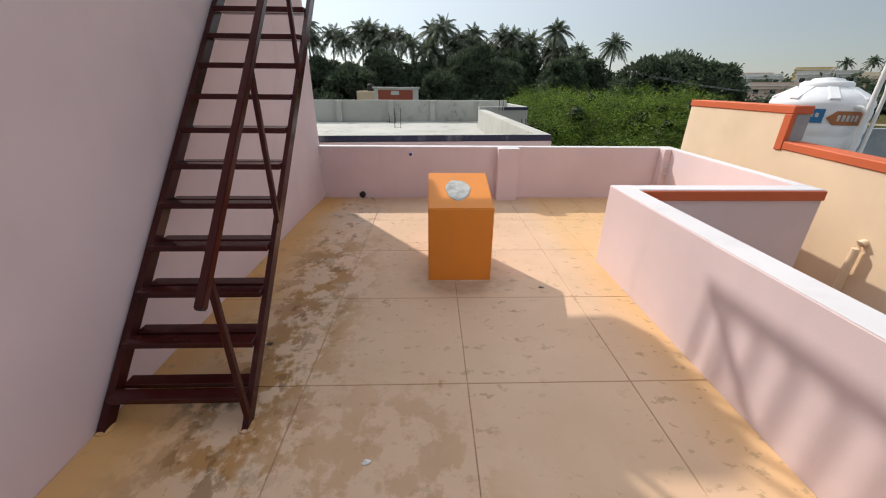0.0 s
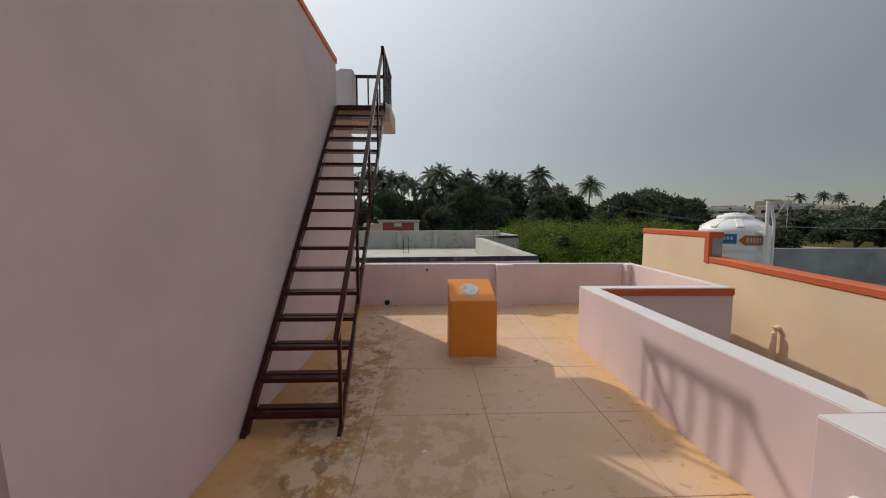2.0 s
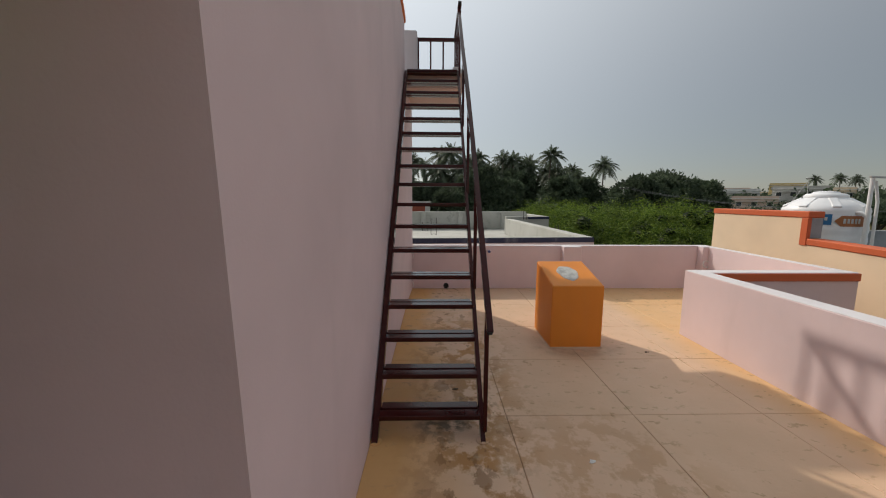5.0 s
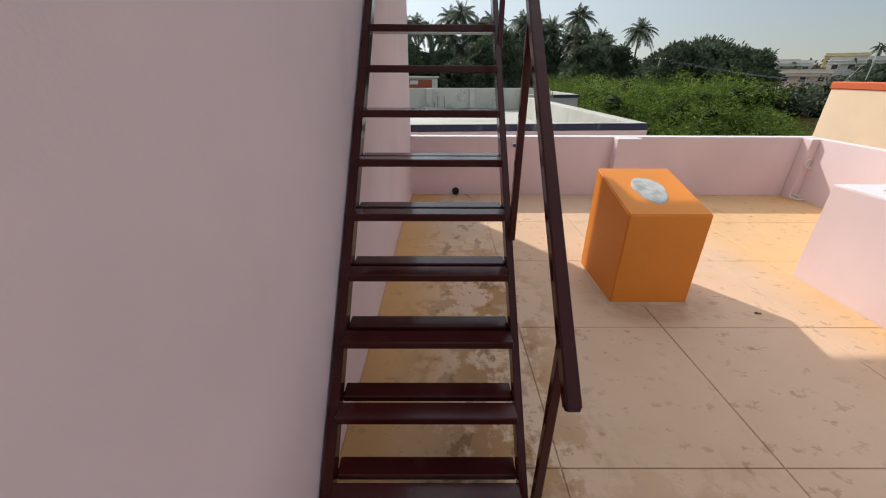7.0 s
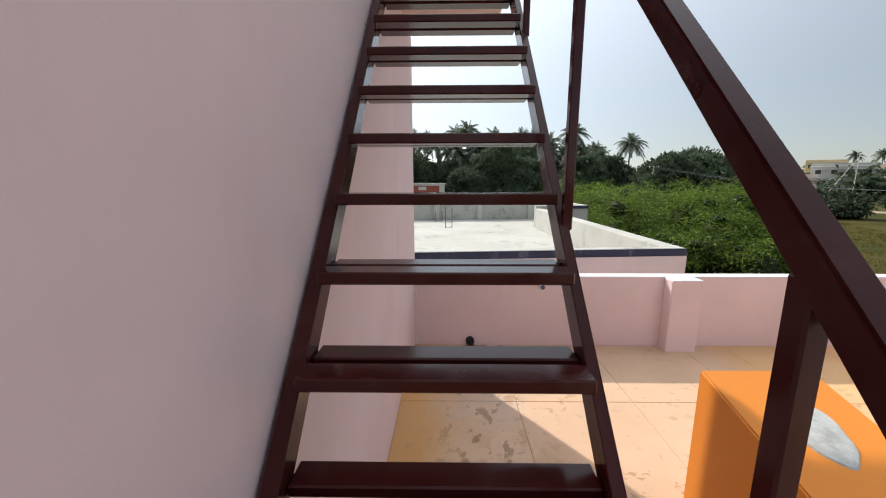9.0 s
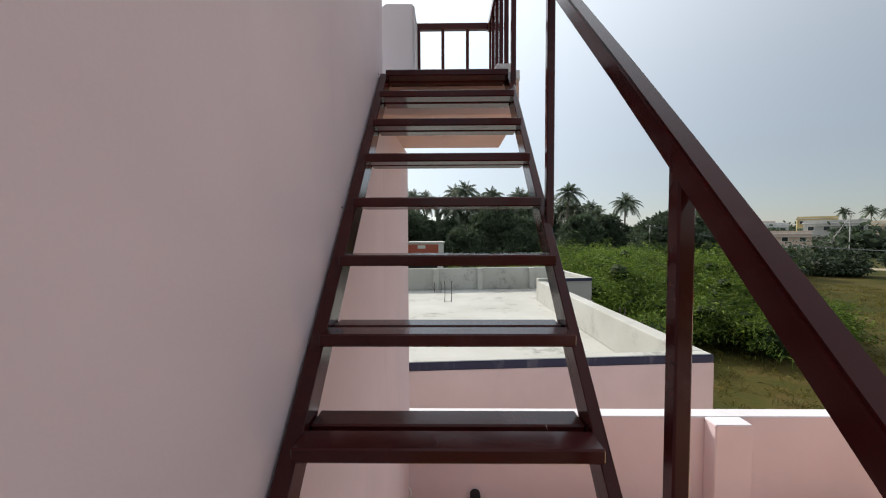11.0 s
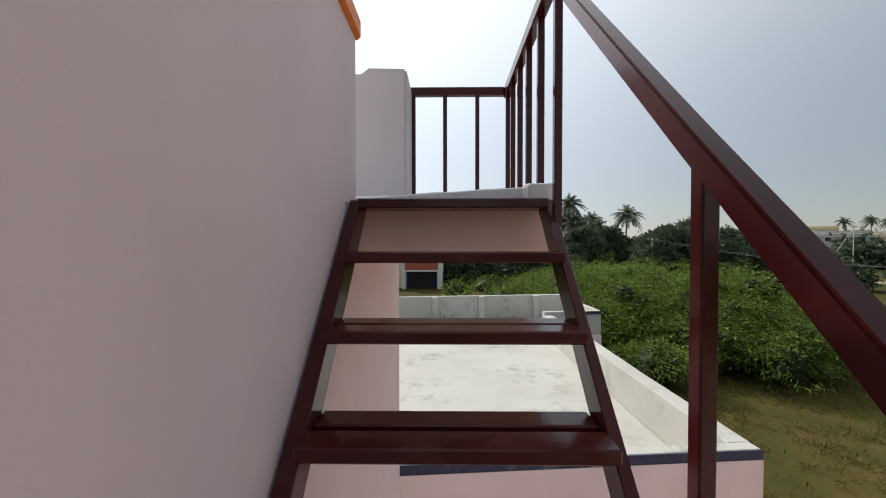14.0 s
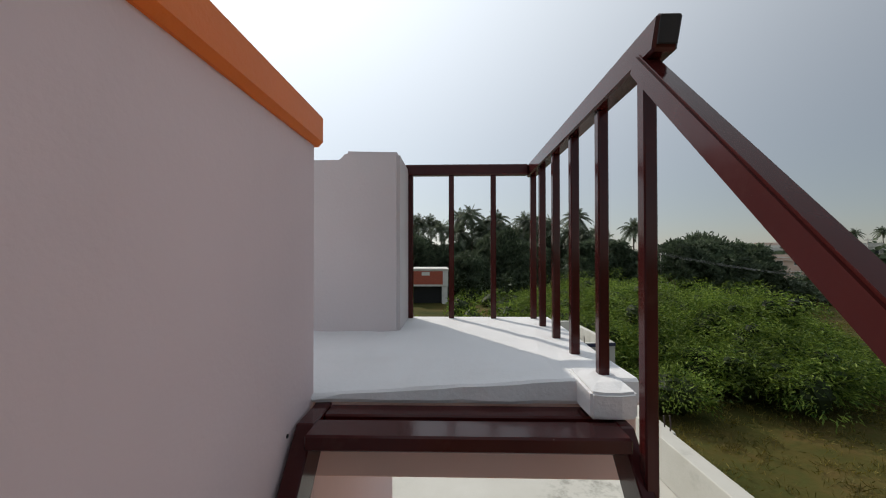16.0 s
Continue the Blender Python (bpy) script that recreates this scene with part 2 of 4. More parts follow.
def roof_paint():
    m = Mat("weathered_white_roof_coating", 0.8, gloss=0.25)
    c = m.ramp(m.noise(0.5, 6.0, 0.6), [(0.3, rgb(0.42, 0.41, 0.365)), (0.7, rgb(0.53, 0.525, 0.485))])
    mould = m.math("MULTIPLY", m.ramp(m.noise(0.55, 5.0, 0.6, shift=(2.0, 7.0, 0)), [(0.50, 0.0), (0.62, 1.0)]),
                   m.ramp(m.noise(3.0, 8.0, 0.75), [(0.47, 0.0), (0.60, 1.0)]))
    c = m.mix(m.math("MULTIPLY", mould, 0.75), c, rgb(0.20, 0.20, 0.17))
    return m.color(c).bump(m.noise(25.0, 5.0), 0.3, 0.01).m


ROOF_WHITE = roof_paint()


def plain(name, c, rough=0.5, metal=0.0, gloss=0.5, var=0.12, scale=6.0):
    m = Mat(name, rough, metal, gloss)
    tone = m.ramp(m.noise(scale, 5.0), [(0.3, 1.0 - var), (0.7, 1.0 + var)])
    return m.color(m.mix(1.0, rgb(*c), tone, "MULTIPLY")).bump(m.noise(scale * 8, 4.0), 0.1, 0.003).m


TANK_WHITE = plain("white_tank_plastic", (0.80, 0.81, 0.82), 0.42, var=0.05)
PVC_WHITE = plain("white_pvc", (0.74, 0.74, 0.72), 0.4, var=0.08)
PVC_GREY = plain("grey_pvc", (0.42, 0.36, 0.29), 0.5)
# flat black for the dark inside openings, and the small roof tank's own colour
BLACK_HOLE = plain("black_hole_shade_and_tank", (0.012, 0.012, 0.013), 0.7)
BLUE_CAP = plain("blue_plastic", (0.03, 0.05, 0.22), 0.4)
LOGO_BLUE = plain("blue_print", (0.02, 0.16, 0.36), 0.5)
LOGO_BROWN = plain("brown_print", (0.36, 0.13, 0.04), 0.5)
REBAR = plain("rusty_rebar", (0.07, 0.05, 0.045), 0.7)
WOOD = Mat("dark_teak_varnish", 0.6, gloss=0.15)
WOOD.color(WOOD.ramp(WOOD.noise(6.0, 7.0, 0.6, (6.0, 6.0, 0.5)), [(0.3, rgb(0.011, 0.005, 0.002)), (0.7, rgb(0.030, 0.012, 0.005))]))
WOOD = WOOD.bump(WOOD.noise(18.0, 5.0, 0.6, (6, 6, 0.4)), 0.15, 0.002).m
# plaster darkened to hold the gloom of the room behind the door
ROOM_SHADE = plain("room_plaster_with_shade", (0.11, 0.10, 0.09), 0.9)
CONCRETE_POLE = plain("weathered_concrete_pole", (0.44, 0.43, 0.41), 0.85)
WIRE = plain("aluminium_wire", (0.20, 0.20, 0.21), 0.5, 0.3)
RED_PANEL = plain("red_brick_cladding", (0.42, 0.10, 0.06), 0.75)
GREEN_LAMP = Mat("green_led_diffuser", 0.4)
GREEN_LAMP.b.inputs["Base Color"].default_value = rgb(0.05, 0.7, 0.3)
GREEN_LAMP.b.inputs["Emission Color"].default_value = rgb(0.02, 1.0, 0.28)
GREEN_LAMP.b.inputs["Emission Strength"].default_value = 1.2
GREEN_LAMP = GREEN_LAMP.m


def foliage(name, lo, hi, patch=0.25):
    m = Mat(name, 0.55, gloss=0.25)
    a = m.ramp(m.island, [(0.0, rgb(*lo)), (1.0, rgb(*hi))])
    tone = m.ramp(m.noise(patch, 6.0, 0.65), [(0.34, 0.50), (0.66, 1.40)])
    c = m.mix(1.0, a, tone, "MULTIPLY")
    m.color(c)
    thin = m.t.nodes.new("ShaderNodeBsdfTranslucent")
    both = m.t.nodes.new("ShaderNodeMixShader")
    both.inputs[0].default_value = 0.32
    m.link(c, thin.inputs[0])
    m.link(m.b.outputs[0], both.inputs[1])
    m.link(thin.outputs[0], both.inputs[2])
    m.link(both.outputs[0], m.t.nodes["Material Output"].inputs[0])
    return m.m


LEAF_BUSH = foliage("thorn_bush_leaves", (0.036, 0.085, 0.012), (0.23, 0.31, 0.048), 0.42)
# far greens, lightened and greyed to hold the haze of distance
LEAF_TREE = foliage("hazed_tree_leaves", (0.054, 0.080, 0.050), (0.118, 0.152, 0.088))
LEAF_PALM = foliage("hazed_palm_leaflets", (0.062, 0.085, 0.056), (0.150, 0.180, 0.112))
LEAF_GRASS = foliage("dry_grass_blades", (0.070, 0.066, 0.011), (0.21, 0.165, 0.036), 0.3)
BARK = plain("grey_palm_bark", (0.17, 0.14, 0.11), 0.9, var=0.3, scale=3.0)


def ground_mat():
    m = Mat("scrub_ground", 0.95, gloss=0.1)
    c = m.ramp(m.noise(0.14, 8.0, 0.62), [(0.34, rgb(0.026, 0.036, 0.008)), (0.54, rgb(0.074, 0.060, 0.016)), (0.70, rgb(0.13, 0.082, 0.032))])
    c = m.mix(m.ramp(m.noise(2.5, 6.0), [(0.4, 0.0), (0.7, 0.6)]), c, rgb(0.045, 0.058, 0.014))
    return m.color(c).bump(m.noise(4.0, 6.0), 0.6, 0.08).m


GROUND = ground_mat()

# ---------------------------------------------------------------- mesh helpers
def box(bm, x0, y0, z0, x1, y1, z1, bevel=0.004, turn=None):
    v = [bm.verts.new(p) for p in ((x0, y0, z0), (x1, y0, z0), (x1, y1, z0), (x0, y1, z0), (x0, y0, z1), (x1, y0, z1), (x1, y1, z1), (x0, y1, z1))]
    f = [bm.faces.new([v[i] for i in q]) for q in ((3, 2, 1, 0), (4, 5, 6, 7), (0, 1, 5, 4), (1, 2, 6, 5), (2, 3, 7, 6), (3, 0, 4, 7))]
    if turn is not None:
        bmesh.ops.transform(bm, matrix=turn, verts=v)
    if bevel:
        edges = list({e for q in f for e in q.edges})
        bmesh.ops.bevel(bm, geom=edges, offset=bevel, segments=1, profile=0.5, affect="EDGES")
    return bm


def beam(bm, a, b, w, h, bevel=0.004, up=(0, 0, 1)):
    """A bar of width w and height h from a to b, with square ends."""
    a, b = Vector(a), Vector(b)
    d = (b - a).normalized()
    side = d.cross(Vector(up)).normalized()
    top = side.cross(d)
    m = Matrix((side, d, top)).transposed().to_4x4()
    m.translation = a
    return box(bm, -w / 2, 0, -h / 2, w / 2, (b - a).length, h / 2, bevel, m)


def prism(bm, outline, z0, z1):
    """An upright solid over an outline of (x, y), wound anticlockwise."""
    lo = [bm.verts.new((x, y, z0)) for x, y in outline]
    hi = [bm.verts.new((x, y, z1)) for x, y in outline]
    n = len(outline)
    bm.faces.new(lo[::-1]), bm.faces.new(hi)
    for i in range(n):
        bm.faces.new((lo[i], lo[(i + 1) % n], hi[(i + 1) % n], hi[i]))
    return bm


def tube(bm, points, radii, sides=10, caps=True):
    """A round bar through points, with a radius at each."""
    pts = [Vector(p) for p in points]
    rings = []
    for i, p in enumerate(pts):
        d = (pts[min(i + 1, len(pts) - 1)] - pts[max(i - 1, 0)]).normalized()
        ref = Vector((0, 0, 1)) if abs(d.z) < 0.9 else Vector((1, 0, 0))
        u = d.cross(ref).normalized()
        w = u.cross(d)
        r = radii[i] if isinstance(radii, (list, tuple)) else radii
        rings.append([bm.verts.new(p + r * (math.cos(k * math.tau / sides) * u + math.sin(k * math.tau / sides) * w)) for k in range(sides)])
    for a, b in zip(rings, rings[1:]):
        for k in range(sides):
            bm.faces.new((a[k], b[k], b[(k + 1) % sides], a[(k + 1) % sides]))
    if caps:
        bm.faces.new(rings[0]), bm.faces.new(rings[-1][::-1])
    return bm


def lathe(bm, axis, profile, sides=40):
    """A turned body: profile of (radius, z) round the upright axis at (x, y)."""
    rings = [[bm.verts.new((axis[0] + r * math.cos(k * math.tau / sides), axis[1] + r * math.sin(k * math.tau / sides), z)) for k in range(sides)] for r, z in profile]
    for a, b in zip(rings, rings[1:]):
        for k in range(sides):
            bm.faces.new((a[k], a[(k + 1) % sides], b[(k + 1) % sides], b[k]))
    bm.faces.new(rings[0][::-1]), bm.faces.new(rings[-1])
    return bm


BASE = {}


def thing(name, at, label="", category="", group="", kind=""):
    ob = new(name)
    ob.empty_display_size = 0.2
    ob.location = at
    BASE[ob] = Vector(at)
    return tagged(ob, label, category, group, kind)


def mesh_of(name, bm, material, at, smooth=False):
    bmesh.ops.recalc_face_normals(bm, faces=bm.faces)
    me = bpy.data.meshes.new(name)
    bmesh.ops.translate(bm, verts=bm.verts, vec=-Vector(at))
    bm.to_mesh(me)
    bm.free()
    for m in material if isinstance(material, (list, tuple)) else (material,):
        me.materials.append(m)
    if smooth:
        me.shade_smooth()
    return me


def part(name, bm, material, parent, label="", smooth=False):
    """bm, in world places, as one mesh under a thing or a part."""
    ob = new(name, mesh_of(name, bm, material, BASE[parent], smooth))
    ob.parent = parent
    BASE[ob] = BASE[parent]
    return tagged(ob, label)


def solid(name, bm, material, at, label="", category="", group="", kind="", smooth=False):
    ob = new(name, mesh_of(name, bm, material, at, smooth))
    ob.location = at
    BASE[ob] = Vector(at)
    return tagged(ob, label, category, group, kind)


def B(*a, **k):
    return box(bmesh.new(), *a, **k)


GZ = -4.2            # the ground below the terrace

# ---------------------------------------------------------------- structure of the house
floor = solid("floor", B(-0.9, 7.4, -0.25, 3.20, 16.5, -0.006, bevel=0), JOINT, (1.5, 12, -0.25), "terrace slab under a tan painted screed", "floor", kind="structure")
floor_2 = solid("floor_2", B(3.20, 14.25, -0.25, 5.05, 16.5, -0.006, bevel=0), JOINT, (4.1, 15.4, -0.25), "terrace slab corner beyond the open well", "floor", kind="structure")


w = prism(bmesh.new(), [(-4.0, 11.060), (0.0, 11.060), (0.0, 15.50), (-0.23, 15.50), (-0.23, 11.45), (-4.0, 11.45)], GZ, 3.80)
for v in w.verts:
    if v.co.y < 11.1:
        v.co.y -= 0.055 * v.co.z      # this end is skewed to fit its edge in the camera's view
solid("wall_west", w, LILAC, (0, 13.2, GZ), "tall lilac painted plaster wall beside the steel stair", "wall", kind="structure")
solid("wall_west_2", prism(bmesh.new(), [(-0.23, 15.502), (0.0, 15.502), (0.030, 16.52), (-0.23, 16.52)], GZ, 2.984), LILAC, (0, 16.0, GZ), "lilac and peach plaster wall under the landing", "wall", kind="structure")
w = bmesh.new()
box(w, -0.26, 10.81, 3.80, 0.018, 15.525, 3.885, 0.012)
solid("trim_1", w, ORANGE_TRIM, (0, 13.2, 3.80), "orange painted coping band on the tall wall", "coping", kind="structure")
w = bmesh.new()
box(w, -0.91, 7.2, GZ, -0.68, 9.93, 3.80, 0.004)
box(w, -0.91, 9.93, 2.04, -0.68, 11.0, 3.80, 0.0)
solid("wall_entrance", w, LILAC, (-0.8, 9.0, GZ), "lilac wall round the terrace entrance door", "wall", kind="structure")
w = bmesh.new()
box(w, -0.68, 8.2, 2.06, -0.045, 10.935, 2.19, 0.0)
solid("ceiling", w, WHITE_TOP, (-0.4, 9.5, 2.06), "painted soffit of the entrance canopy", "ceiling", kind="structure")
solid("trim_2", B(-0.045, 8.2, 2.03, 0.03, 10.90, 2.185, bevel=0.008), ORANGE_TRIM, (0, 9.5, 2.03), "orange painted fascia of the entrance canopy", "fascia", kind="structure")
# room behind the door, its dimness carried by the plaster colour
solid("wall_room", B(-3.0, 8.0, 0, -2.9, 10.93, 2.6, bevel=0), ROOM_SHADE, (-2.9, 9.5, 0), "stair room wall with its shade painted in", "wall", kind="structure")
solid("floor_room", B(-3.0, 8.0, -0.25, -0.9, 10.93, -0.01, bevel=0), ROOM_SHADE, (-2, 9.5, -0.25), "stair room floor with its shade painted in", "floor", kind="structure")
solid("ceiling_room", B(-3.0, 8.0, 2.6, -0.91, 10.93, 2.7, bevel=0), ROOM_SHADE, (-2, 9.5, 2.6), "stair room ceiling with its shade painted in", "ceiling", kind="structure")
solid("wall_room_2", B(-3.0, 7.9, 0, -0.91, 8.0, 2.6, bevel=0), ROOM_SHADE, (-2, 8, 0), "stair room end wall with its shade painted in", "wall", kind="structure")

# upper roof and landing slab
solid("upper_roof", B(-4.2, 11.16, 3.05, -0.23, 16.30, 3.235, bevel=0), WHITEWASH, (-2, 13.5, 3.05), "whitewashed upper roof behind the tall wall", "roof", kind="structure")
w = bmesh.new()
box(w, -0.23, 15.50, 2.985, 0.785, 16.335, 3.171, 0.006)
solid("landing_slab", w, PEACH, (0.4, 16, 3.015), "cantilevered peach landing slab at the stair head", "landing", kind="structure")
w = bmesh.new()
rows = []
xs = np.linspace(-0.228, 0.785, 18)
rough = random.Random(5)
for x in xs:
    j = rough.uniform(-0.004, 0.004)
    top = 3.191 + 0.041 * min(1.0, max(0.0, x) / 0.63)
    rows.append([(x, 15.494 + j, 3.1715), (x, 15.488 + j * 1.5, 3.181), (x, 15.492 + j, top - 0.005), (x, 15.500 + j, top + rough.uniform(-0.001, 0.002)),
                 (x, 15.75, 3.231 + rough.uniform(-0.002, 0.002)), (x, 16.05, 3.235 + rough.uniform(-0.002, 0.002)), (x, 16.335, 3.235), (x, 16.335, 3.1715)])
grid = [[w.verts.new(p) for p in r] for r in rows]
for a, b in zip(grid, grid[1:]):
    for k in range(8):
        w.faces.new((a[k], b[k], b[(k + 1) % 8], a[(k + 1) % 8]))
w.faces.new(grid[0]), w.faces.new(grid[-1][::-1])
solid("landing_screed", w, WHITEWASH, (0.4, 16, 3.172), "rough whitewashed screed on the landing", "landing", kind="structure")
w = bmesh.new()
pad = bmesh.new()
box(pad, 0.640, 15.405, 3.1725, 0.742, 15.56, 3.238, 0.0)
bmesh.ops.subdivide_edges(pad, edges=pad.edges[:], cuts=2, use_grid_fill=True)
for v in pad.verts:
    f = math.sin(v.co.x * 61 + v.co.y * 40)
    v.co += Vector((0.0020 * f, 0.0025 * math.sin(v.co.x * 70), (0.0015 * f - 0.15 * max(0.0, 15.45 - v.co.y)) if v.co.z > 3.22 else 0.0))
bmesh.ops.bevel(pad, geom=[e for e in pad.edges if e.calc_face_angle(0.0) > 0.9], offset=0.006, segments=2, affect="EDGES")
solid("landing_screed_2", pad, WHITEWASH, (0.69, 15.48, 3.1725), "lumpy whitewashed mortar pad at the landing corner", "landing", kind="structure")
w = bmesh.new()
out = [(-4.0, 3.19), (0.14, 3.19), (0.14, 3.925), (-0.075, 3.93), (-0.085, 3.882), (-4.0, 3.878)]
lo = [w.verts.new((x, 16.01, z)) for x, z in out]
hi = [w.verts.new((x, 16.30, z)) for x, z in out]
w.faces.new(lo), w.faces.new(hi[::-1])
for i in range(6):
    w.faces.new((lo[i], lo[(i + 1) % 6], hi[(i + 1) % 6], hi[i]))
bmesh.ops.bevel(w, geom=w.edges[:], offset=0.012, segments=2, affect="EDGES")
solid("parapet_upper", w, BLOCK_PAINT, (0, 16.2, 3.237), "white plastered parapet end block on the landing", "parapet", kind="structure")

# parapets round the terrace
w = bmesh.new()
box(w, 0.0, 16.46, GZ, 5.125, 16.60, 0.735, 0.008)
solid("parapet_north", w, LILAC, (2.5, 16.5, GZ), "low lilac parapet wall with a rounded white top", "parapet", kind="structure")
solid("pilaster_1", B(2.55, 16.32, -0.01, 2.85, 16.462, 0.732, bevel=0.008), LILAC, (2.7, 16.4, 0), "lilac pilaster on the low parapet", "pilaster", kind="structure")
solid("pilaster_2", B(4.90, 16.32, -0.01, 5.0, 16.462, 0.732, bevel=0.008), LILAC, (4.95, 16.4, 0), "lilac corner pilaster on the low parapet", "pilaster", kind="structure")
solid("parapet_east", prism(bmesh.new(), [(4.905, 14.29), (5.03, 14.29), (5.125, 16.46), (5.0, 16.46)], GZ, 0.732), LILAC, (5.05, 15.4, GZ), "low lilac side parapet", "parapet", kind="structure")
w = bmesh.new()
box(w, 3.20, 11.30, GZ, 3.38, 14.29, 0.735, 0.008)
solid("parapet_well", w, LILAC, (3.3, 12.7, GZ), "lilac parapet along the open well with a white top", "parapet", kind="structure")
solid("parapet_well_2", B(3.376, 14.13, GZ, 5.03, 14.287, 0.734, bevel=0.004), LILAC, (4.1, 14.2, GZ), "lilac parapet across the end of the open well", "parapet", kind="structure")
solid("trim_3", B(3.384, 14.108, 0.645, 5.028, 14.128, 0.728, bevel=0.004), BRICK_TRIM, (4.2, 14.12, 0.645), "orange red painted band under the parapet top", "band", kind="structure")
solid("pilaster_3", B(3.0, 10.90, -0.01, 3.40, 11.30, 0.74, bevel=0.008), LILAC, (3.2, 11.1, 0), "lilac pier at the parapet end", "pilaster", kind="structure")
solid("parapet_well_3", B(3.20, 7.4, GZ, 3.38, 10.90, 0.735, bevel=0.008), LILAC, (3.3, 9, GZ), "lilac parapet along the open well", "parapet", kind="structure")
solid("parapet_south", B(-0.68, 7.26, GZ, 3.38, 7.40, 0.735, bevel=0.008), LILAC, (1.3, 7.3, GZ), "lilac parapet closing the terrace", "parapet", kind="structure")

# entrance door, standing open
door = thing("door_1", (-0.70, 10.86, 0.0), "dark varnished teak door standing open with an iron bolt", "door", kind="structure")
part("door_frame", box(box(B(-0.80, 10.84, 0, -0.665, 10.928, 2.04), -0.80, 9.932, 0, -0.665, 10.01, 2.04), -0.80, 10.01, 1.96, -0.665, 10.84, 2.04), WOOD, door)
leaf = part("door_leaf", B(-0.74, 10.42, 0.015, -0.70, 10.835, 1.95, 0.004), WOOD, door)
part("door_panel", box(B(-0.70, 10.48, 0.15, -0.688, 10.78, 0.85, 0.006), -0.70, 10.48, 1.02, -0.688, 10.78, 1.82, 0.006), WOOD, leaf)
part("bolt", tube(bmesh.new(), [(-0.675, 10.60, 1.10), (-0.675, 10.86, 1.10)], 0.009), REBAR, leaf, "black iron bolt")
lamp = solid("ceiling_lamp", lathe(bmesh.new(), (-0.53, 10.62), [(0.001, 2.045), (0.085, 2.045), (0.095, 2.052), (0.095, 2.062), (0.001, 2.062)], 28), GREEN_LAMP, (-0.53, 10.62, 2.05), "round green glowing ceiling lamp in the canopy", "lamp")

# ---------------------------------------------------------------- steel staircase
RISE, GO = 0.19, 0.179
SLOPE = RISE / GO
stair = thing("steel_staircase", (0.37, 12.4, 0.0), "steep maroon painted steel staircase with open treads", "staircase")


def nose(k):
    """y of the front and z of the underside of tread k."""
    return 12.466 + GO * (k - 1), 0.110 + RISE * (k - 1)


def stringer(x0, x1):
    """A flat bar set on edge, cut level at the floor."""
    bm = bmesh.new()
    def line(y):
        return 0.80 + (y - 13.155) * SLOPE
    y0, y1 = 12.385, 15.44
    out = [(y0, 0.0), (y0 + 0.085, 0.0), (y1 + 0.055, line(y1 + 0.055) - 0.115), (y1 + 0.055, 3.1705), (y1 - 0.06, 3.1705), (y0, line(y0) + 0.01)]
    lo = [bm.verts.new((x0, y, z)) for y, z in out]
    hi = [bm.verts.new((x1, y, z)) for y, z in out]
    n = len(out)
    bm.faces.new(lo), bm.faces.new(hi[::-1])
    for i in range(n):
        bm.faces.new((lo[i], lo[(i + 1) % n], hi[(i + 1) % n], hi[i]))
    bmesh.ops.bevel(bm, geom=bm.edges[:], offset=0.003, segments=1, affect="EDGES")
    return bm


part("stringer", stringer(0.008, 0.048), STEEL, stair)
for fx in (0.028, 0.706):
    part("mortar_foot", lathe(bmesh.new(), (fx, 12.425), [(0.044, 0.0), (0.038, 0.005), (0.026, 0.009), (0.005, 0.010)], 14), FLOOR_PAINT, stair, "rough painted mortar dab", smooth=True)
part("stringer", stringer(0.692, 0.721), STEEL, stair)
for k in range(1, 18):
    y, z = nose(k)
    t = 0.033
    if k == 17:
        z = 3.137
    part("front_bar", B(0.044, y, z, 0.696, y + 0.075, z + t, bevel=0.004), STEEL, stair)
    part("rear_bar", B(0.049, y + 0.102, z + 0.002, 0.691, y + (0.175 if k < 17 else 0.160), z + t - 0.002, bevel=0.004), STEEL, stair)


def rail_top(y):
    return 2.856 + (y - 14.295) * SLOPE + float(np.interp(y, [12.325, 14.0, 15.3], [0.0045, 0.0198, -0.005]))


def rail_in(y):
    """Inner side of the handrail, bent outwards in its middle to fit the camera's view."""
    return float(np.interp(y, [12.325, 13.3, 14.0, 14.6, 15.3], [0.7035, 0.7035, 0.6977, 0.685, 0.682]))


bm = bmesh.new()
rings = []
for y in np.linspace(12.325, 15.30, 18):
    y = float(y)
    x, z = rail_in(y), rail_top(y)
    rings.append([bm.verts.new(p) for p in ((x, y + 0.014, z - 0.0406), (x + 0.037, y + 0.014, z - 0.0406), (x + 0.037, y - 0.014, z - 0.0149), (x, y - 0.014, z - 0.0149))])
for a, b in zip(rings, rings[1:]):
    for k in range(4):
        bm.faces.new((a[k], a[(k + 1) % 4], b[(k + 1) % 4], b[k]))
bm.faces.new(rings[0]), bm.faces.new(rings[-1][::-1])
bmesh.ops.recalc_face_normals(bm, faces=bm.faces)
bmesh.ops.bevel(bm, geom=[e for e in bm.edges if e.calc_face_angle(0.0) > 0.6], offset=0.004, segments=2, affect="EDGES")
part("handrail", bm, STEEL, stair)
for y, z0 in ((12.43, 0.06), (13.155, 0.80), (13.885, 1.56), (14.603, 2.32), (15.315, 3.07)):
    part("post", B(0.7045, y - 0.014, z0, 0.7305, y + 0.014, rail_top(y) - 0.043, bevel=0.003), STEEL, stair)
x, z = rail_in(12.325), rail_top(12.325)
# black plate drawn for the dark hollow of the open handrail
part("dark_tube_end", beam(bmesh.new(), (x + 0.0185, 12.3225, z - 0.0315), (x + 0.0185, 12.3275, z - 0.0262), 0.028, 0.030, 0.001), BLACK_HOLE, stair, "black plate painted as the shade in the open tube end")

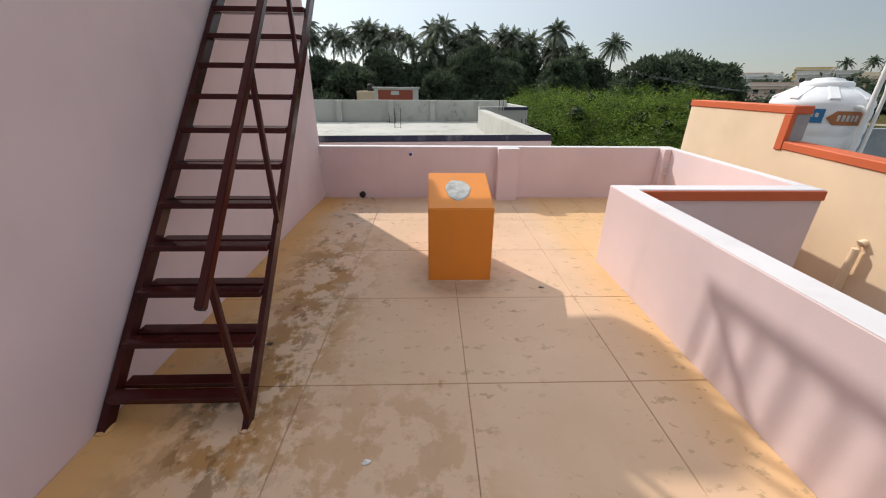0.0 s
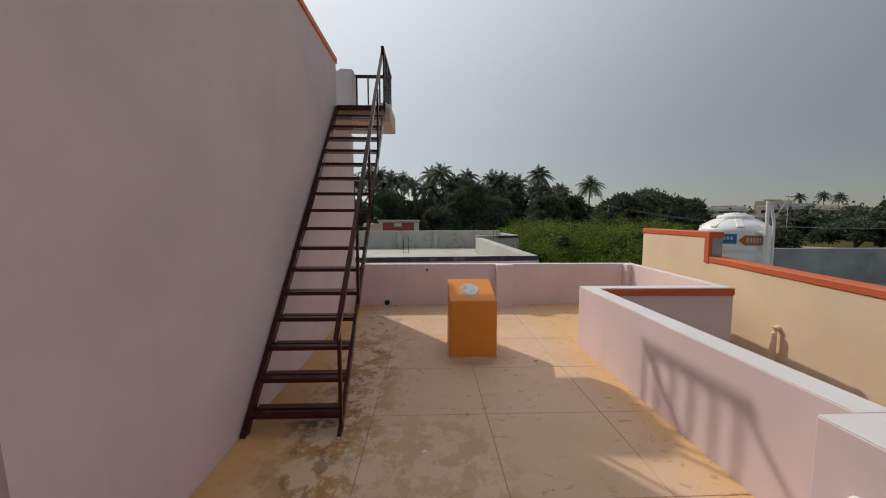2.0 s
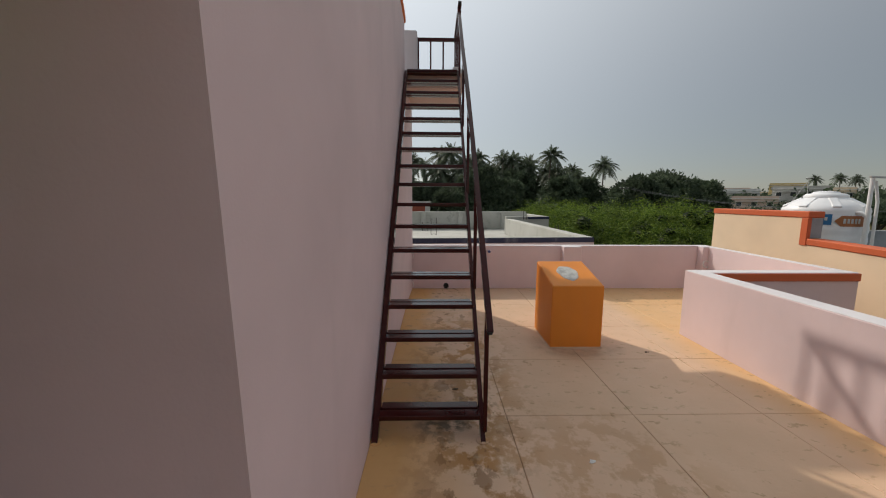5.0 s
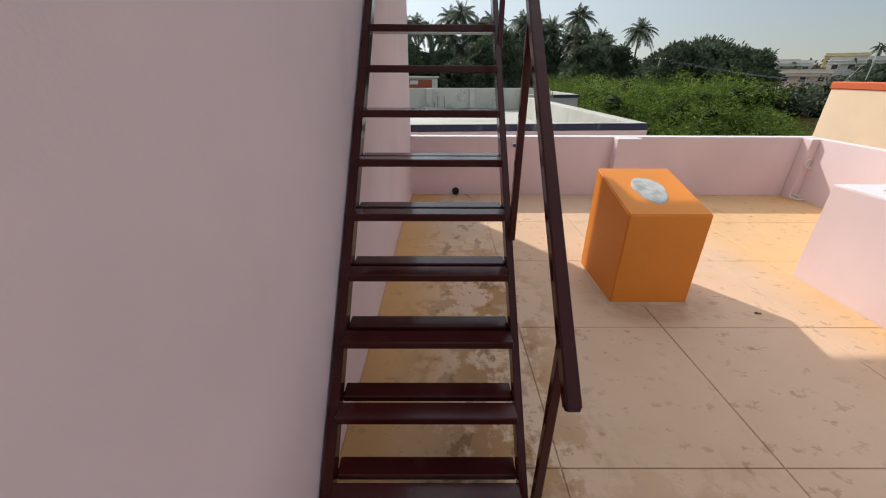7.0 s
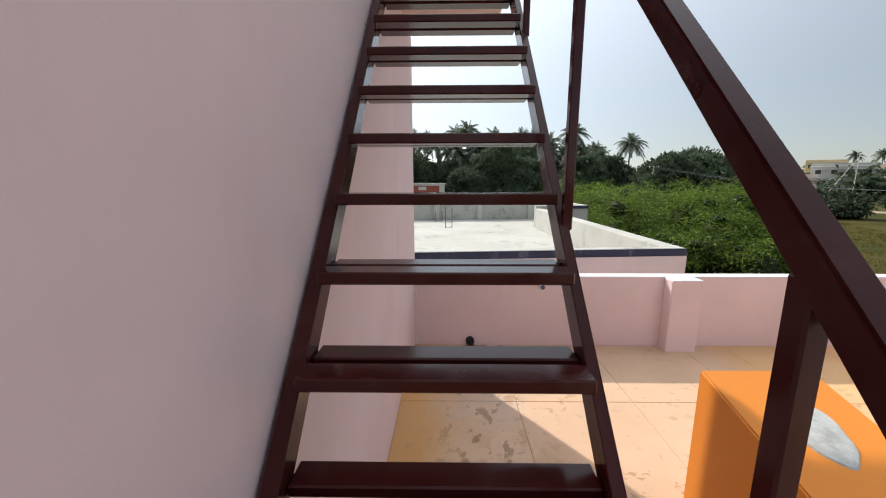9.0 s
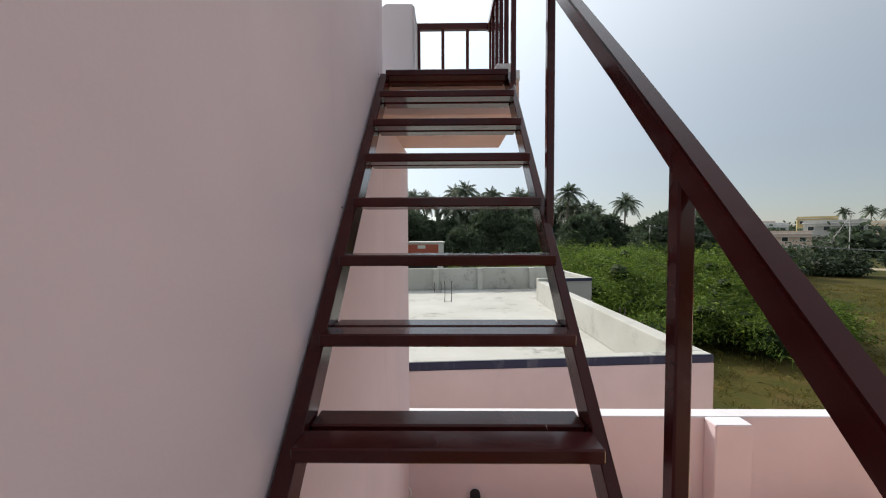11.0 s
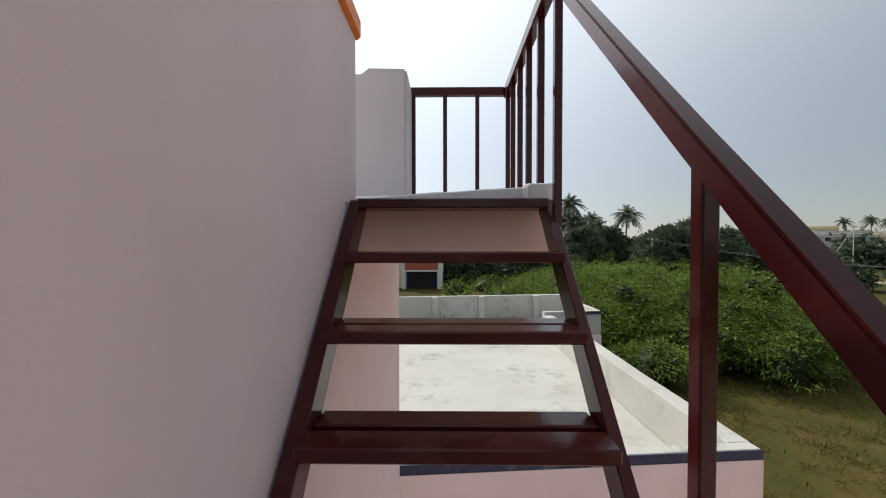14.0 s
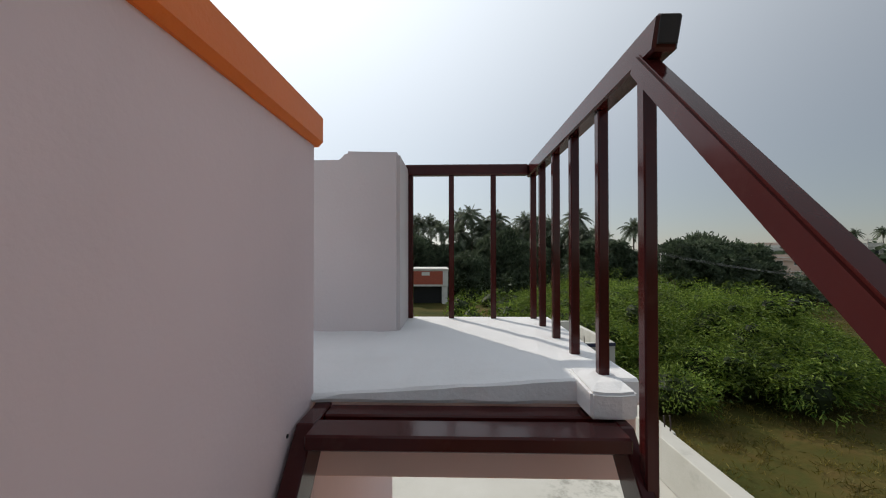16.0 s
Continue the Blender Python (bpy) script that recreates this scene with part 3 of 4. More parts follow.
rail = thing("landing_railing", (0.72, 15.9, 3.235), "maroon painted steel railing round the landing", "railing")
bm = B(0.688, 15.222, 3.884, 0.732, 16.325, 3.941, bevel=0.005)
for v in bm.verts:
    if v.co.y < 15.3 and v.co.z < 3.90:
        v.co.y += 0.016
part("top_rail", bm, STEEL, rail)
# flat black plate for the shade inside this open rail end
bm = B(0.693, 15.2195, 3.893, 0.727, 15.224, 3.936, bevel=0.001)
for v in bm.verts:
    if v.co.z < 3.90:
        v.co.y += 0.012
part("dark_tube_end", bm, BLACK_HOLE, rail, "black plate painted as the shade in the open tube end")
part("top_rail", B(0.125, 16.281, 3.890, 0.688, 16.321, 3.939, bevel=0.005), STEEL, rail)
for y in (15.52, 15.73, 15.93, 16.13, 16.30):
    part("post", B(0.699, y - 0.013, 3.20, 0.725, y + 0.013, 3.885, bevel=0.003), STEEL, rail)
for x in (0.150, 0.338, 0.530):
    part("post", B(x - 0.012, 16.289, 3.20, x + 0.012, 16.313, 3.891, bevel=0.003), STEEL, rail)

# ---------------------------------------------------------------- orange shaft on the terrace
shaft = thing("vent_shaft", (1.85, 14.18, 0.0), "orange painted masonry shaft with a sloping top", "shaft")
bm = bmesh.new()
lo = [bm.verts.new(p) for p in ((1.585, 13.878, -0.01), (2.111, 13.878, -0.01), (2.111, 14.48, -0.01), (1.585, 14.48, -0.01))]
hi = [bm.verts.new(p) for p in ((1.585, 13.878, 0.650), (2.111, 13.878, 0.650), (2.111, 14.48, 0.804), (1.585, 14.48, 0.804))]
bm.faces.new(lo[::-1]), bm.faces.new(hi)
for i in range(4):
    bm.faces.new((lo[i], lo[(i + 1) % 4], hi[(i + 1) % 4], hi[i]))
bmesh.ops.bevel(bm, geom=bm.edges[:], offset=0.008, segments=3, affect="EDGES")
part("body", bm, ORANGE_BOX, shaft)
bm = bmesh.new()
ring = []
for k in range(36):
    a = k * math.tau / 36
    r = 1 + 0.05 * math.sin(3 * a + 0.4) + 0.03 * math.sin(7 * a)
    x, y = 1.835 + 0.108 * r * math.cos(a), 14.165 + 0.165 * r * math.sin(a)
    ring.append((x, y, 0.650 + 0.2558 * (y - 13.878)))
lo = [bm.verts.new((x, y, z - 0.004)) for x, y, z in ring]
hi = [bm.verts.new((1.835 + (x - 1.835) * 0.94, 14.165 + (y - 14.165) * 0.94, z + 0.008)) for x, y, z in ring]
mid = bm.verts.new((1.835, 14.165, 0.650 + 0.2558 * (14.165 - 13.878) + 0.012))
for i in range(36):
    bm.faces.new((lo[i], lo[(i + 1) % 36], hi[(i + 1) % 36], hi[i]))
    bm.faces.new((hi[i], hi[(i + 1) % 36], mid))
part("cement_plug", bm, PATCH_CEMENT, shaft, "pale grey cement plug")
bm = bmesh.new()
hi = [bm.verts.new(p) for p in ((1.584, 13.877, 0.014), (2.112, 13.877, 0.014), (2.112, 14.481, 0.014), (1.584, 14.481, 0.014))]
lo = [bm.verts.new(p) for p in ((1.566, 13.856, -0.004), (2.126, 13.860, -0.004), (2.128, 14.495, -0.004), (1.570, 14.495, -0.004))]
for k in range(4):
    bm.faces.new((lo[k], lo[(k + 1) % 4], hi[(k + 1) % 4], hi[k]))
part("mortar_fillet", bm, FLOOR_PAINT, shaft)

# ---------------------------------------------------------------- pipes and small fittings
# the mouth is closed; its black stands for the dark inside
solid("drain_pipe", tube(bmesh.new(), [(0.60, 16.49, 0.050), (0.60, 16.425, 0.050)], 0.045, 16), BLACK_HOLE, (0.6, 16.45, 0.045), "black pipe mouth at the foot of the parapet", "drain")
sp = thing("pipe_stub", (1.32, 16.45, 0.63), "small white pipe stub in the parapet", "pipe")
part("pipe", tube(bmesh.new(), [(1.32, 16.47, 0.64), (1.32, 16.415, 0.632)], 0.028, 14), PVC_WHITE, sp)
part("cap", tube(bmesh.new(), [(1.32, 16.416, 0.640), (1.32, 16.404, 0.638)], 0.023, 14), BLUE_CAP, sp)
for z in (0.57, 0.08):
    solid("conduit_stub", tube(bmesh.new(), [(0.026, 16.42, z + 0.05), (0.044, 16.42, z + 0.035), (0.050, 16.42, z), (0.044, 16.42, z - 0.035), (0.026, 16.42, z - 0.05)], 0.007, 8), PVC_WHITE, (0, 16.42, z), "short white conduit loop in the wall", "conduit", "wall conduits")


# solid black dots painted in place of small dark holes
for y, z in ((15.355, 3.156), (14.636, 2.39)):
    solid("wall_plug", tube(bmesh.new(), [(-0.02, y, z), (0.002, y, z)], 0.004, 10), BLACK_HOLE, (0, y, z), "small dark plug hole in the lilac wall", "wall plug", "wall plugs")


def coil(name, centre, radius, tilt, label):
    bm = bmesh.new()
    m = Matrix.Translation(centre) @ Euler([radians(a) for a in tilt]).to_matrix().to_4x4()
    pts = [m @ Vector((radius * math.cos(a) * (1 + 0.06 * math.sin(2.3 * a)), radius * math.sin(a), 0.008 * math.sin(1.7 * a))) for a in np.linspace(0, 2 * math.tau * 0.97, 40)]
    tube(bm, pts, 0.007, 7)
    return solid(name, bm, PVC_WHITE, centre, label, "cable", smooth=True)


coil("cable_coil", (4.955, 16.30, 0.45), 0.055, (80, 0, 12), "small white cable coil hung on the corner pilaster")
coil("cable_coil", (4.93, 16.26, 0.03), 0.07, (12, 8, 0), "white cable coil lying at the corner pilaster")
coil("cable_coil", (2.985, 11.08, 0.44), 0.075, (8, 80, 0), "white cable coil hung on the parapet pier")

# ---------------------------------------------------------------- house on the east with its water tank
east = thing("neighbouring_house", (7.5, 13, GZ), "cream painted house with orange coping and flat roof", "house")
bm = bmesh.new()
out = [(6.5, GZ), (17.14, GZ), (17.14, 1.272), (15.38, 1.272), (15.38, 0.893), (6.5, 0.553)]
lo = [bm.verts.new((5.66, y, z)) for y, z in out]
hi = [bm.verts.new((5.86, y, z)) for y, z in out]
bm.faces.new(lo), bm.faces.new(hi[::-1])
for i in range(6):
    bm.faces.new((lo[i], lo[(i + 1) % 6], hi[(i + 1) % 6], hi[i]))
part("wall", bm, CREAM, east)
low_cope = B(5.645, 6.5, 0.893, 5.88, 15.36, 0.982, 0.010)
for v in low_cope.verts:
    v.co.z -= 0.0385 * (15.36 - v.co.y)      # it falls along the wall, tilted to fit the camera's view
part("coping", box(box(low_cope, 5.642, 15.36, 0.883, 5.70, 15.46, 1.272, 0.006), 5.645, 15.36, 1.272, 5.88, 17.16, 1.362, 0.010), BRICK_TRIM, east, "orange red coping band")
part("wall_end", B(5.70, 15.362, 0.987, 5.858, 15.378, 1.27, bevel=0.0), GREY_CEMENT, east, "bare grey cement wall end")
part("wall", B(5.86, 17.0, GZ, 14.0, 17.14, 0.965, bevel=0.01), GREY_CEMENT, east, "bare grey cement parapet")
part("roof", B(5.86, 6.5, 0.12, 14.0, 17.0, 0.25, bevel=0), GREY_CEMENT, east)
part("wall", B(13.9, 6.5, GZ, 14.0, 17.0, 0.96, bevel=0.004), GREY_CEMENT, east)
part("downpipe", tube(bmesh.new(), [(5.60, 14.16, GZ), (5.60, 14.16, 0.165), (5.615, 14.16, 0.215), (5.66, 14.16, 0.225)], 0.034, 14), CREAM, east, "cream painted rain pipe")

TX, TY = 6.72, 16.18
tank = thing("water_tank", (TX, TY, 0.25), "large white plastic water tank with ribs and printed labels", "water tank")
prof = [(0.50, 0.25), (0.54, 0.28)]
for i in range(6):
    z = 0.33 + i * 0.17
    prof += [(0.540, z), (0.548, z + 0.03), (0.548, z + 0.10), (0.540, z + 0.13)]
prof += [(0.548, 1.36), (0.535, 1.40), (0.46, 1.47), (0.36, 1.525), (0.27, 1.56), (0.26, 1.58)]
part("body", lathe(bmesh.new(), (TX, TY), [(r * 0.95, z) for r, z in prof], 48), TANK_WHITE, tank, smooth=True)
part("lid", lathe(bmesh.new(), (TX, TY), [(0.26, 1.555), (0.265, 1.565), (0.265, 1.60), (0.23, 1.625), (0.165, 1.632), (0.155, 1.655), (0.055, 1.668), (0.01, 1.668)], 36), TANK_WHITE, tank, smooth=True)
for k in range(8):
    a = k * math.tau / 8 + 0.25
    c, s = math.cos(a), math.sin(a)
    part("rib", beam(bmesh.new(), (TX + 0.27 * c, TY + 0.27 * s, 1.548), (TX + 0.500 * c, TY + 0.500 * s, 1.412), 0.11, 0.045, 0.010), TANK_WHITE, tank)


def band_on_tank(a0, a1, z0, z1, point, r=0.524):
    """A printed patch bent round the tank, pointed at its first end."""
    bm = bmesh.new()
    n = 10
    lo, hi, lo2, hi2 = [], [], [], []
    for i in range(n + 1):
        f = i / n
        a = radians(a0 + (a1 - a0) * f)
        g = min(1.0, f / point) if point > 0 else 1.0
        zc, h = (z0 + z1) / 2, (z1 - z0) / 2 * max(g, 0.03)
        for ring, rr, z in ((lo, r, zc - h), (hi, r, zc + h), (lo2, r - 0.006, zc - h), (hi2, r - 0.006, zc + h)):
            ring.append(bm.verts.new((TX + rr * math.cos(a), TY + rr * math.sin(a), z)))
    for i in range(n):
        bm.faces.new((lo[i], lo[i + 1], hi[i + 1], hi[i]))
        bm.faces.new((lo2[i], hi2[i], hi2[i + 1], lo2[i + 1]))
    return bm


part("label", band_on_tank(234, 200, 1.15, 1.31, 0.0), LOGO_BLUE, tank, "blue printed label")
part("label", band_on_tank(237, 279, 1.13, 1.29, 0.20), LOGO_BROWN, tank, "brown arrow shaped printed label")
for k in range(5):
    part("lettering", band_on_tank(248 + 5.2 * k, 251.2 + 5.2 * k, 1.175, 1.245, 0.0, 0.527), PATCH_CEMENT, tank, "pale printed bar")
for k in range(3):
    part("lettering", band_on_tank(214 + 5.5 * k, 217.6 + 5.5 * k, 1.215, 1.265, 0.0, 0.527), PATCH_CEMENT, tank, "pale printed bar")
pump = thing("tank_pipe", (6.74, 15.58, 0.25), "white pvc filling pipe beside the water tank", "pipe")
part("pipe", tube(bmesh.new(), [(6.74, 15.58, 0.25), (6.74, 15.58, 1.84)], 0.026, 12), PVC_WHITE, pump)
part("pipe", tube(bmesh.new(), [(6.86, 15.56, 0.25), (6.84, 15.56, 1.50), (6.78, 15.57, 1.80)], 0.020, 12), PVC_WHITE, pump)
part("crossbar", tube(bmesh.new(), [(6.60, 15.50, 1.855), (6.98, 15.62, 1.855)], 0.016, 10), CONCRETE_POLE, pump)
part("elbow", tube(bmesh.new(), [(6.74, 15.58, 1.28), (6.71, 15.63, 1.33), (6.66, 15.70, 1.34)], 0.028, 12), PVC_WHITE, pump)

# ---------------------------------------------------------------- white roofed house to the north
north = thing("flat_roofed_house", (1.0, 22, GZ), "pale pink house with a weathered white flat roof and navy band", "house")
NR = [(-4.0, 17.55), (3.85, 18.20), (3.66, 25.75), (5.30, 26.00), (5.15, 29.05), (-4.0, 28.0)]
part("wall", prism(bmesh.new(), NR, GZ, 0.02), PINK_FAR, north)
part("roof", prism(bmesh.new(), [(-3.9, 17.66), (3.74, 18.28), (3.55, 25.85), (5.2, 26.08), (5.05, 28.95), (-3.9, 27.9)], 0.022, 0.05), ROOF_WHITE, north, "weathered white roof coating")


def parapet(a, b, thick, z0, z1):
    """A length of wall whose outer face runs from a to b, its body to the left of that line."""
    a, b = Vector((*a, 0)), Vector((*b, 0))
    d = (b - a).normalized()
    n = Vector((-d.y, d.x, 0)) * thick
    bm = prism(bmesh.new(), [tuple(p.xy) for p in (a, b, b + n, a + n)], z0, z1)
    bmesh.ops.bevel(bm, geom=bm.edges[:], offset=0.012, segments=1, affect="EDGES")
    return bm


part("parapet", parapet((-4.0, 17.55), (3.85, 18.20), 0.16, 0.051, 0.71), ROOF_WHITE, north)
part("parapet", parapet((3.85, 18.35), (3.66, 25.75), 0.27, 0.052, 0.708), ROOF_WHITE, north)
part("parapet", parapet((3.40, 25.77), (5.30, 26.05), 0.16, 0.053, 0.80), ROOF_WHITE, north)
part("parapet", parapet((5.30, 26.20), (5.15, 29.05), 0.16, 0.051, 0.80), ROOF_WHITE, north)
part("parapet", parapet((4.98, 29.03), (-4.0, 28.0), 0.16, 0.052, 0.92), ROOF_WHITE, north)
for f in (0.18, 0.42, 0.62, 0.86):
    x = -4.0 + f * 8.98
    y = 28.0 + f * 1.03 - 0.30
    part("pilaster", B(x, y - 0.02, 0.052, x + 0.22, y + 0.16, 0.91, bevel=0.01), ROOF_WHITE, north)
part("wall", parapet((-4.0, 17.535), (3.862, 18.185), 0.013, GZ, 0.598), PINK_FAR, north)
part("band", parapet((-4.0, 17.537), (3.86, 18.187), 0.012, 0.60, 0.705), NAVY, north, "navy painted band")
part("band", parapet((4.35, 25.86), (5.31, 26.03), 0.012, 0.69, 0.79), NAVY, north, "navy painted band")
part("ledge", B(3.86, 20.95, -0.10, 4.10, 25.7, 0.50, bevel=0.01), ROOF_WHITE, north)


def starter(x, y, z, h, gap):
    bm = bmesh.new()
    for dx in (0, gap):
        tube(bm, [(x + dx, y, z - 0.03), (x + dx + 0.01, y, z + h * 0.6), (x + dx, y + 0.01, z + h)], 0.012, 6)
    tube(bm, [(x, y, z + 0.03), (x + gap, y, z + 0.03)], 0.008, 6)
    return solid("starter_bars", bm, REBAR, (x, y, z), "dark rebar starter bars in the white roof", "rebar", "roof starter bars")


starter(0.26, 25.57, 0.05, 0.70, 0.22)
starter(-0.15, 27.55, 0.05, 0.40, 0.25)
starter(3.92, 20.99, 0.45, 0.32, 0.10)
starter(4.15, 25.85, 0.70, 0.34, 0.14)
starter(3.30, 18.75, 0.05, 0.32, 0.12)

# ---------------------------------------------------------------- ground
bm = bmesh.new()
bmesh.ops.create_grid(bm, x_segments=60, y_segments=60, size=1500)
for v in bm.verts:
    v.co.z = GZ
solid("ground", bm, GROUND, (0, 0, GZ), "scrubby grass and bare earth plain", "ground", kind="structure")

# ---------------------------------------------------------------- white tops of the parapets
for i, (x0, y0, x1, y1, z) in enumerate(((0.02, 16.463, 5.12, 16.597, 0.735), (2.553, 16.323, 2.847, 16.46, 0.732), (4.903, 16.323, 4.997, 16.46, 0.732), 
                                         (3.203, 11.31, 3.377, 14.287, 0.735), (3.381, 14.135, 5.027, 14.284, 0.734), (3.003, 10.903, 3.397, 11.297, 0.74), (3.203, 7.4, 3.377, 10.895, 0.735))):
    solid("coping_%d" % (i + 1), B(x0, y0, z - 0.004, x1, y1, z + 0.003, bevel=0.003), WHITE_TOP, (x0, y0, z), "white painted parapet top", "coping", kind="structure")

solid("coping_8", prism(bmesh.new(), [(4.908, 14.295), (5.027, 14.295), (5.122, 16.455), (5.003, 16.455)], 0.728, 0.735), WHITE_TOP, (5.0, 15.4, 0.73), "white painted parapet top", "coping", kind="structure")

# ---------------------------------------------------------------- plants
def quads_mesh(name, corners, material, extra=None):
    """Loose leaf cards: corners is an array of shape (n, 4, 3). extra: verts, faces and a second material for what lies inside."""
    n = len(corners)
    verts = corners.reshape(-1, 3)
    faces = np.arange(n * 4).reshape(n, 4).tolist()
    vl = verts.tolist()
    me = bpy.data.meshes.new(name)
    k = 0
    if extra:
        k = len(extra[1])
        base = len(vl)
        vl += [list(v) for v in extra[0]]
        faces += [[i + base for i in f] for f in extra[1]]
    me.from_pydata(vl, [], faces)
    me.materials.append(material)
    if extra:
        me.materials.append(extra[2])
        idx = np.zeros(len(faces), dtype=np.int32)
        idx[n:] = 1
        me.polygons.foreach_set("material_index", idx)
    me.update()
    return me


def cards(rng, points, out, length, width, droop=0.5, lift=1.0):
    """A leaf spray at each point, growing outwards along out and drooping."""
    n = len(points)
    d = out * np.array([1.0, 1.0, lift]) + rng.normal(0, 0.55, (n, 3)) * np.array([1.0, 1.0, 0.4 + 0.6 * lift])
    d[:, 2] -= droop * rng.random(n)
    d /= np.linalg.norm(d, axis=1, keepdims=True)
    side = np.cross(d, rng.normal(0, 1, (n, 3)))
    side /= np.linalg.norm(side, axis=1, keepdims=True)
    L = (length * rng.uniform(0.6, 1.4, n))[:, None]
    W = (width * rng.uniform(0.6, 1.4, n))[:, None]
    a = points
    m = points + d * L * 0.55
    tip = points + d * L
    tip[:, 2] -= droop * 0.25 * L[:, 0]
    return np.stack([a, m + side * W, tip, m - side * W], axis=1)


def mound_points(rng, centre, radii, n, low=-0.25, spray=0.0):
    v = rng.normal(0, 1, (n * 2, 3))
    v /= np.linalg.norm(v, axis=1, keepdims=True)
    v = v[v[:, 2] > low][:n]
    ph = rng.uniform(0, 6.28, 6)
    lump = 1 + 0.16 * np.sin(4 * v[:, 0] + ph[0]) * np.sin(5 * v[:, 1] + ph[1]) + 0.12 * np.sin(7 * v[:, 2] + ph[2]) * np.sin(6 * v[:, 0] + ph[3])
    r = lump * (1 - 0.32 * rng.random(len(v)) ** 2.0)
    r = r * (1 + 0.40 * rng.random(len(v)) ** 7)
    p = np.array(centre) + v * np.array(radii) * r[:, None]
    if spray:
        head = rng.integers(0, max(1, len(v) // 42), len(v))
        flat = rng.normal(0, 1, (len(v), 3)) * np.array([0.42, 0.42, 0.11]) * spray
        p, v = p[head] + flat, v[head]
        p[:, 2] -= 0.25 * (flat[:, 0] ** 2 + flat[:, 1] ** 2) / spray
    return p, v


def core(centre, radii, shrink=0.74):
    """A closed filler inside a mound, with the inner shade put into its colour."""
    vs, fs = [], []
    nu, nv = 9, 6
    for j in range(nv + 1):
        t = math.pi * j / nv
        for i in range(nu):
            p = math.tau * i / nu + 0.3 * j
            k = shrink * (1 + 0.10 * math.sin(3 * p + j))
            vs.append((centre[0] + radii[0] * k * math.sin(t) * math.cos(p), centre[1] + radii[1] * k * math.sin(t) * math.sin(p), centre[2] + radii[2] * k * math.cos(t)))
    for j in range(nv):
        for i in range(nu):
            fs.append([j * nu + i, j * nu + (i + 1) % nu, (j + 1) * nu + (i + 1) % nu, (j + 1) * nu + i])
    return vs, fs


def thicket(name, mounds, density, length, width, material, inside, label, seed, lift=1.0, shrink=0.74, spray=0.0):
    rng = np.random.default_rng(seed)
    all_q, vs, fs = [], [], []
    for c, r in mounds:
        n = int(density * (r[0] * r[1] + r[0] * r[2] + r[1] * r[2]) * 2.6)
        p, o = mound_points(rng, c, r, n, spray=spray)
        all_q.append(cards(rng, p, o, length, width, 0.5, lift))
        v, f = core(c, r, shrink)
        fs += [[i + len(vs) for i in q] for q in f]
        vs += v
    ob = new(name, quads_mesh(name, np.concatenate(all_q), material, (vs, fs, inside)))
    return tagged(ob, label, "bushes", kind="stuff")


# dark green that paints the shade between the leaves onto each filler
INNER_SHADE = foliage("painted_inner_shade", (0.022, 0.036, 0.010), (0.036, 0.050, 0.016))
rng = np.random.default_rng(7)
mounds = []
for i in range(230):
    y = 30.0 + 29 * rng.random() ** 1.25
    x = rng.uniform(7.0 + 0.10 * (y - 33), 23 + 0.62 * (y - 33))
    edge = 36.0 - 0.95 * min(max(0.0, x - 12.0), 5.0) + 1.10 * max(0.0, x - 17.5)
    if y < edge:
        continue
    top = rng.uniform(3.3, 5.4) * max(0.45, 1.0 - 0.05 * max(0.0, x - 19))
    top *= min(1.0, rng.uniform(0.42, 0.62) + 0.11 * (y - edge))
    r = rng.uniform(1.0, 2.1)
    mounds.append(((x, y, GZ + top * 0.42), (r * 1.15, r * rng.uniform(0.8, 1.2), top * 0.58)))
    for j in range(2):
        if rng.random() < 0.7:
            mounds.append(((x + rng.uniform(-1.6, 1.6), y + rng.uniform(-1.6, 1.6), GZ + top * rng.uniform(0.55, 0.92)), (r * rng.uniform(0.4, 0.8), r * 0.55, r * rng.uniform(0.25, 0.4))))
thicket("thorn_thicket", mounds, 88.0, 0.25, 0.030, LEAF_BUSH, INNER_SHADE, "dense green thorn bush thicket on waste ground", 3, 0.50, 0.60, 1.2)
low = []
for i in range(120):
    y = rng.uniform(38, 78)
    x = rng.uniform(-16, 8 + 0.75 * (y - 38)) if i % 3 else rng.uniform(12, 36)
    if y < 60 and 14 < x < 30:
        y += 16
    if -12 < x < 1 and y > 58:
        x += 16
    h = rng.uniform(0.9, 2.4)
    r = rng.uniform(1.3, 2.6)
    low.append(((x, y, GZ + h * 0.35), (r, r, h * 0.65)))
thicket("scrub", low, 14.0, 0.42, 0.08, LEAF_BUSH, INNER_SHADE, "low green scrub on waste ground", 5)
thicket("shrub", [((10.8, 32.6, GZ + 1.0), (1.7, 1.5, 1.15)), ((9.4, 33.4, GZ + 0.8), (1.2, 1.2, 0.9))], 150.0, 0.16, 0.036, LEAF_BUSH, INNER_SHADE, "bright green rounded shrub at the thicket edge", 9)

# rough grass round the white roofed house
n = 11000
tx = rng.uniform(4.2, 50, n)
ty = 15.0 + rng.random(n) ** 1.5 * 50
patch = np.sin(tx * 0.9 + 1.3) * np.sin(ty * 0.8) + rng.normal(0, 0.5, n)
tx, ty = tx[patch > -0.4], ty[patch > -0.4]
spread = rng.uniform(0.08, 0.30, len(tx))
gx = (tx[:, None] + rng.normal(0, 1, (len(tx), 17)) * spread[:, None]).ravel()
gy = (ty[:, None] + rng.normal(0, 1, (len(tx), 17)) * spread[:, None]).ravel()
keep = ((gx > 5.9) | (gy > 17.5)) & ~((gx < 5.9) & (gy > 17) & (gy < 29.6)) & ~((gx > 5.5) & (gx < 14.2) & (gy < 17.3))
gx, gy = gx[keep], gy[keep]
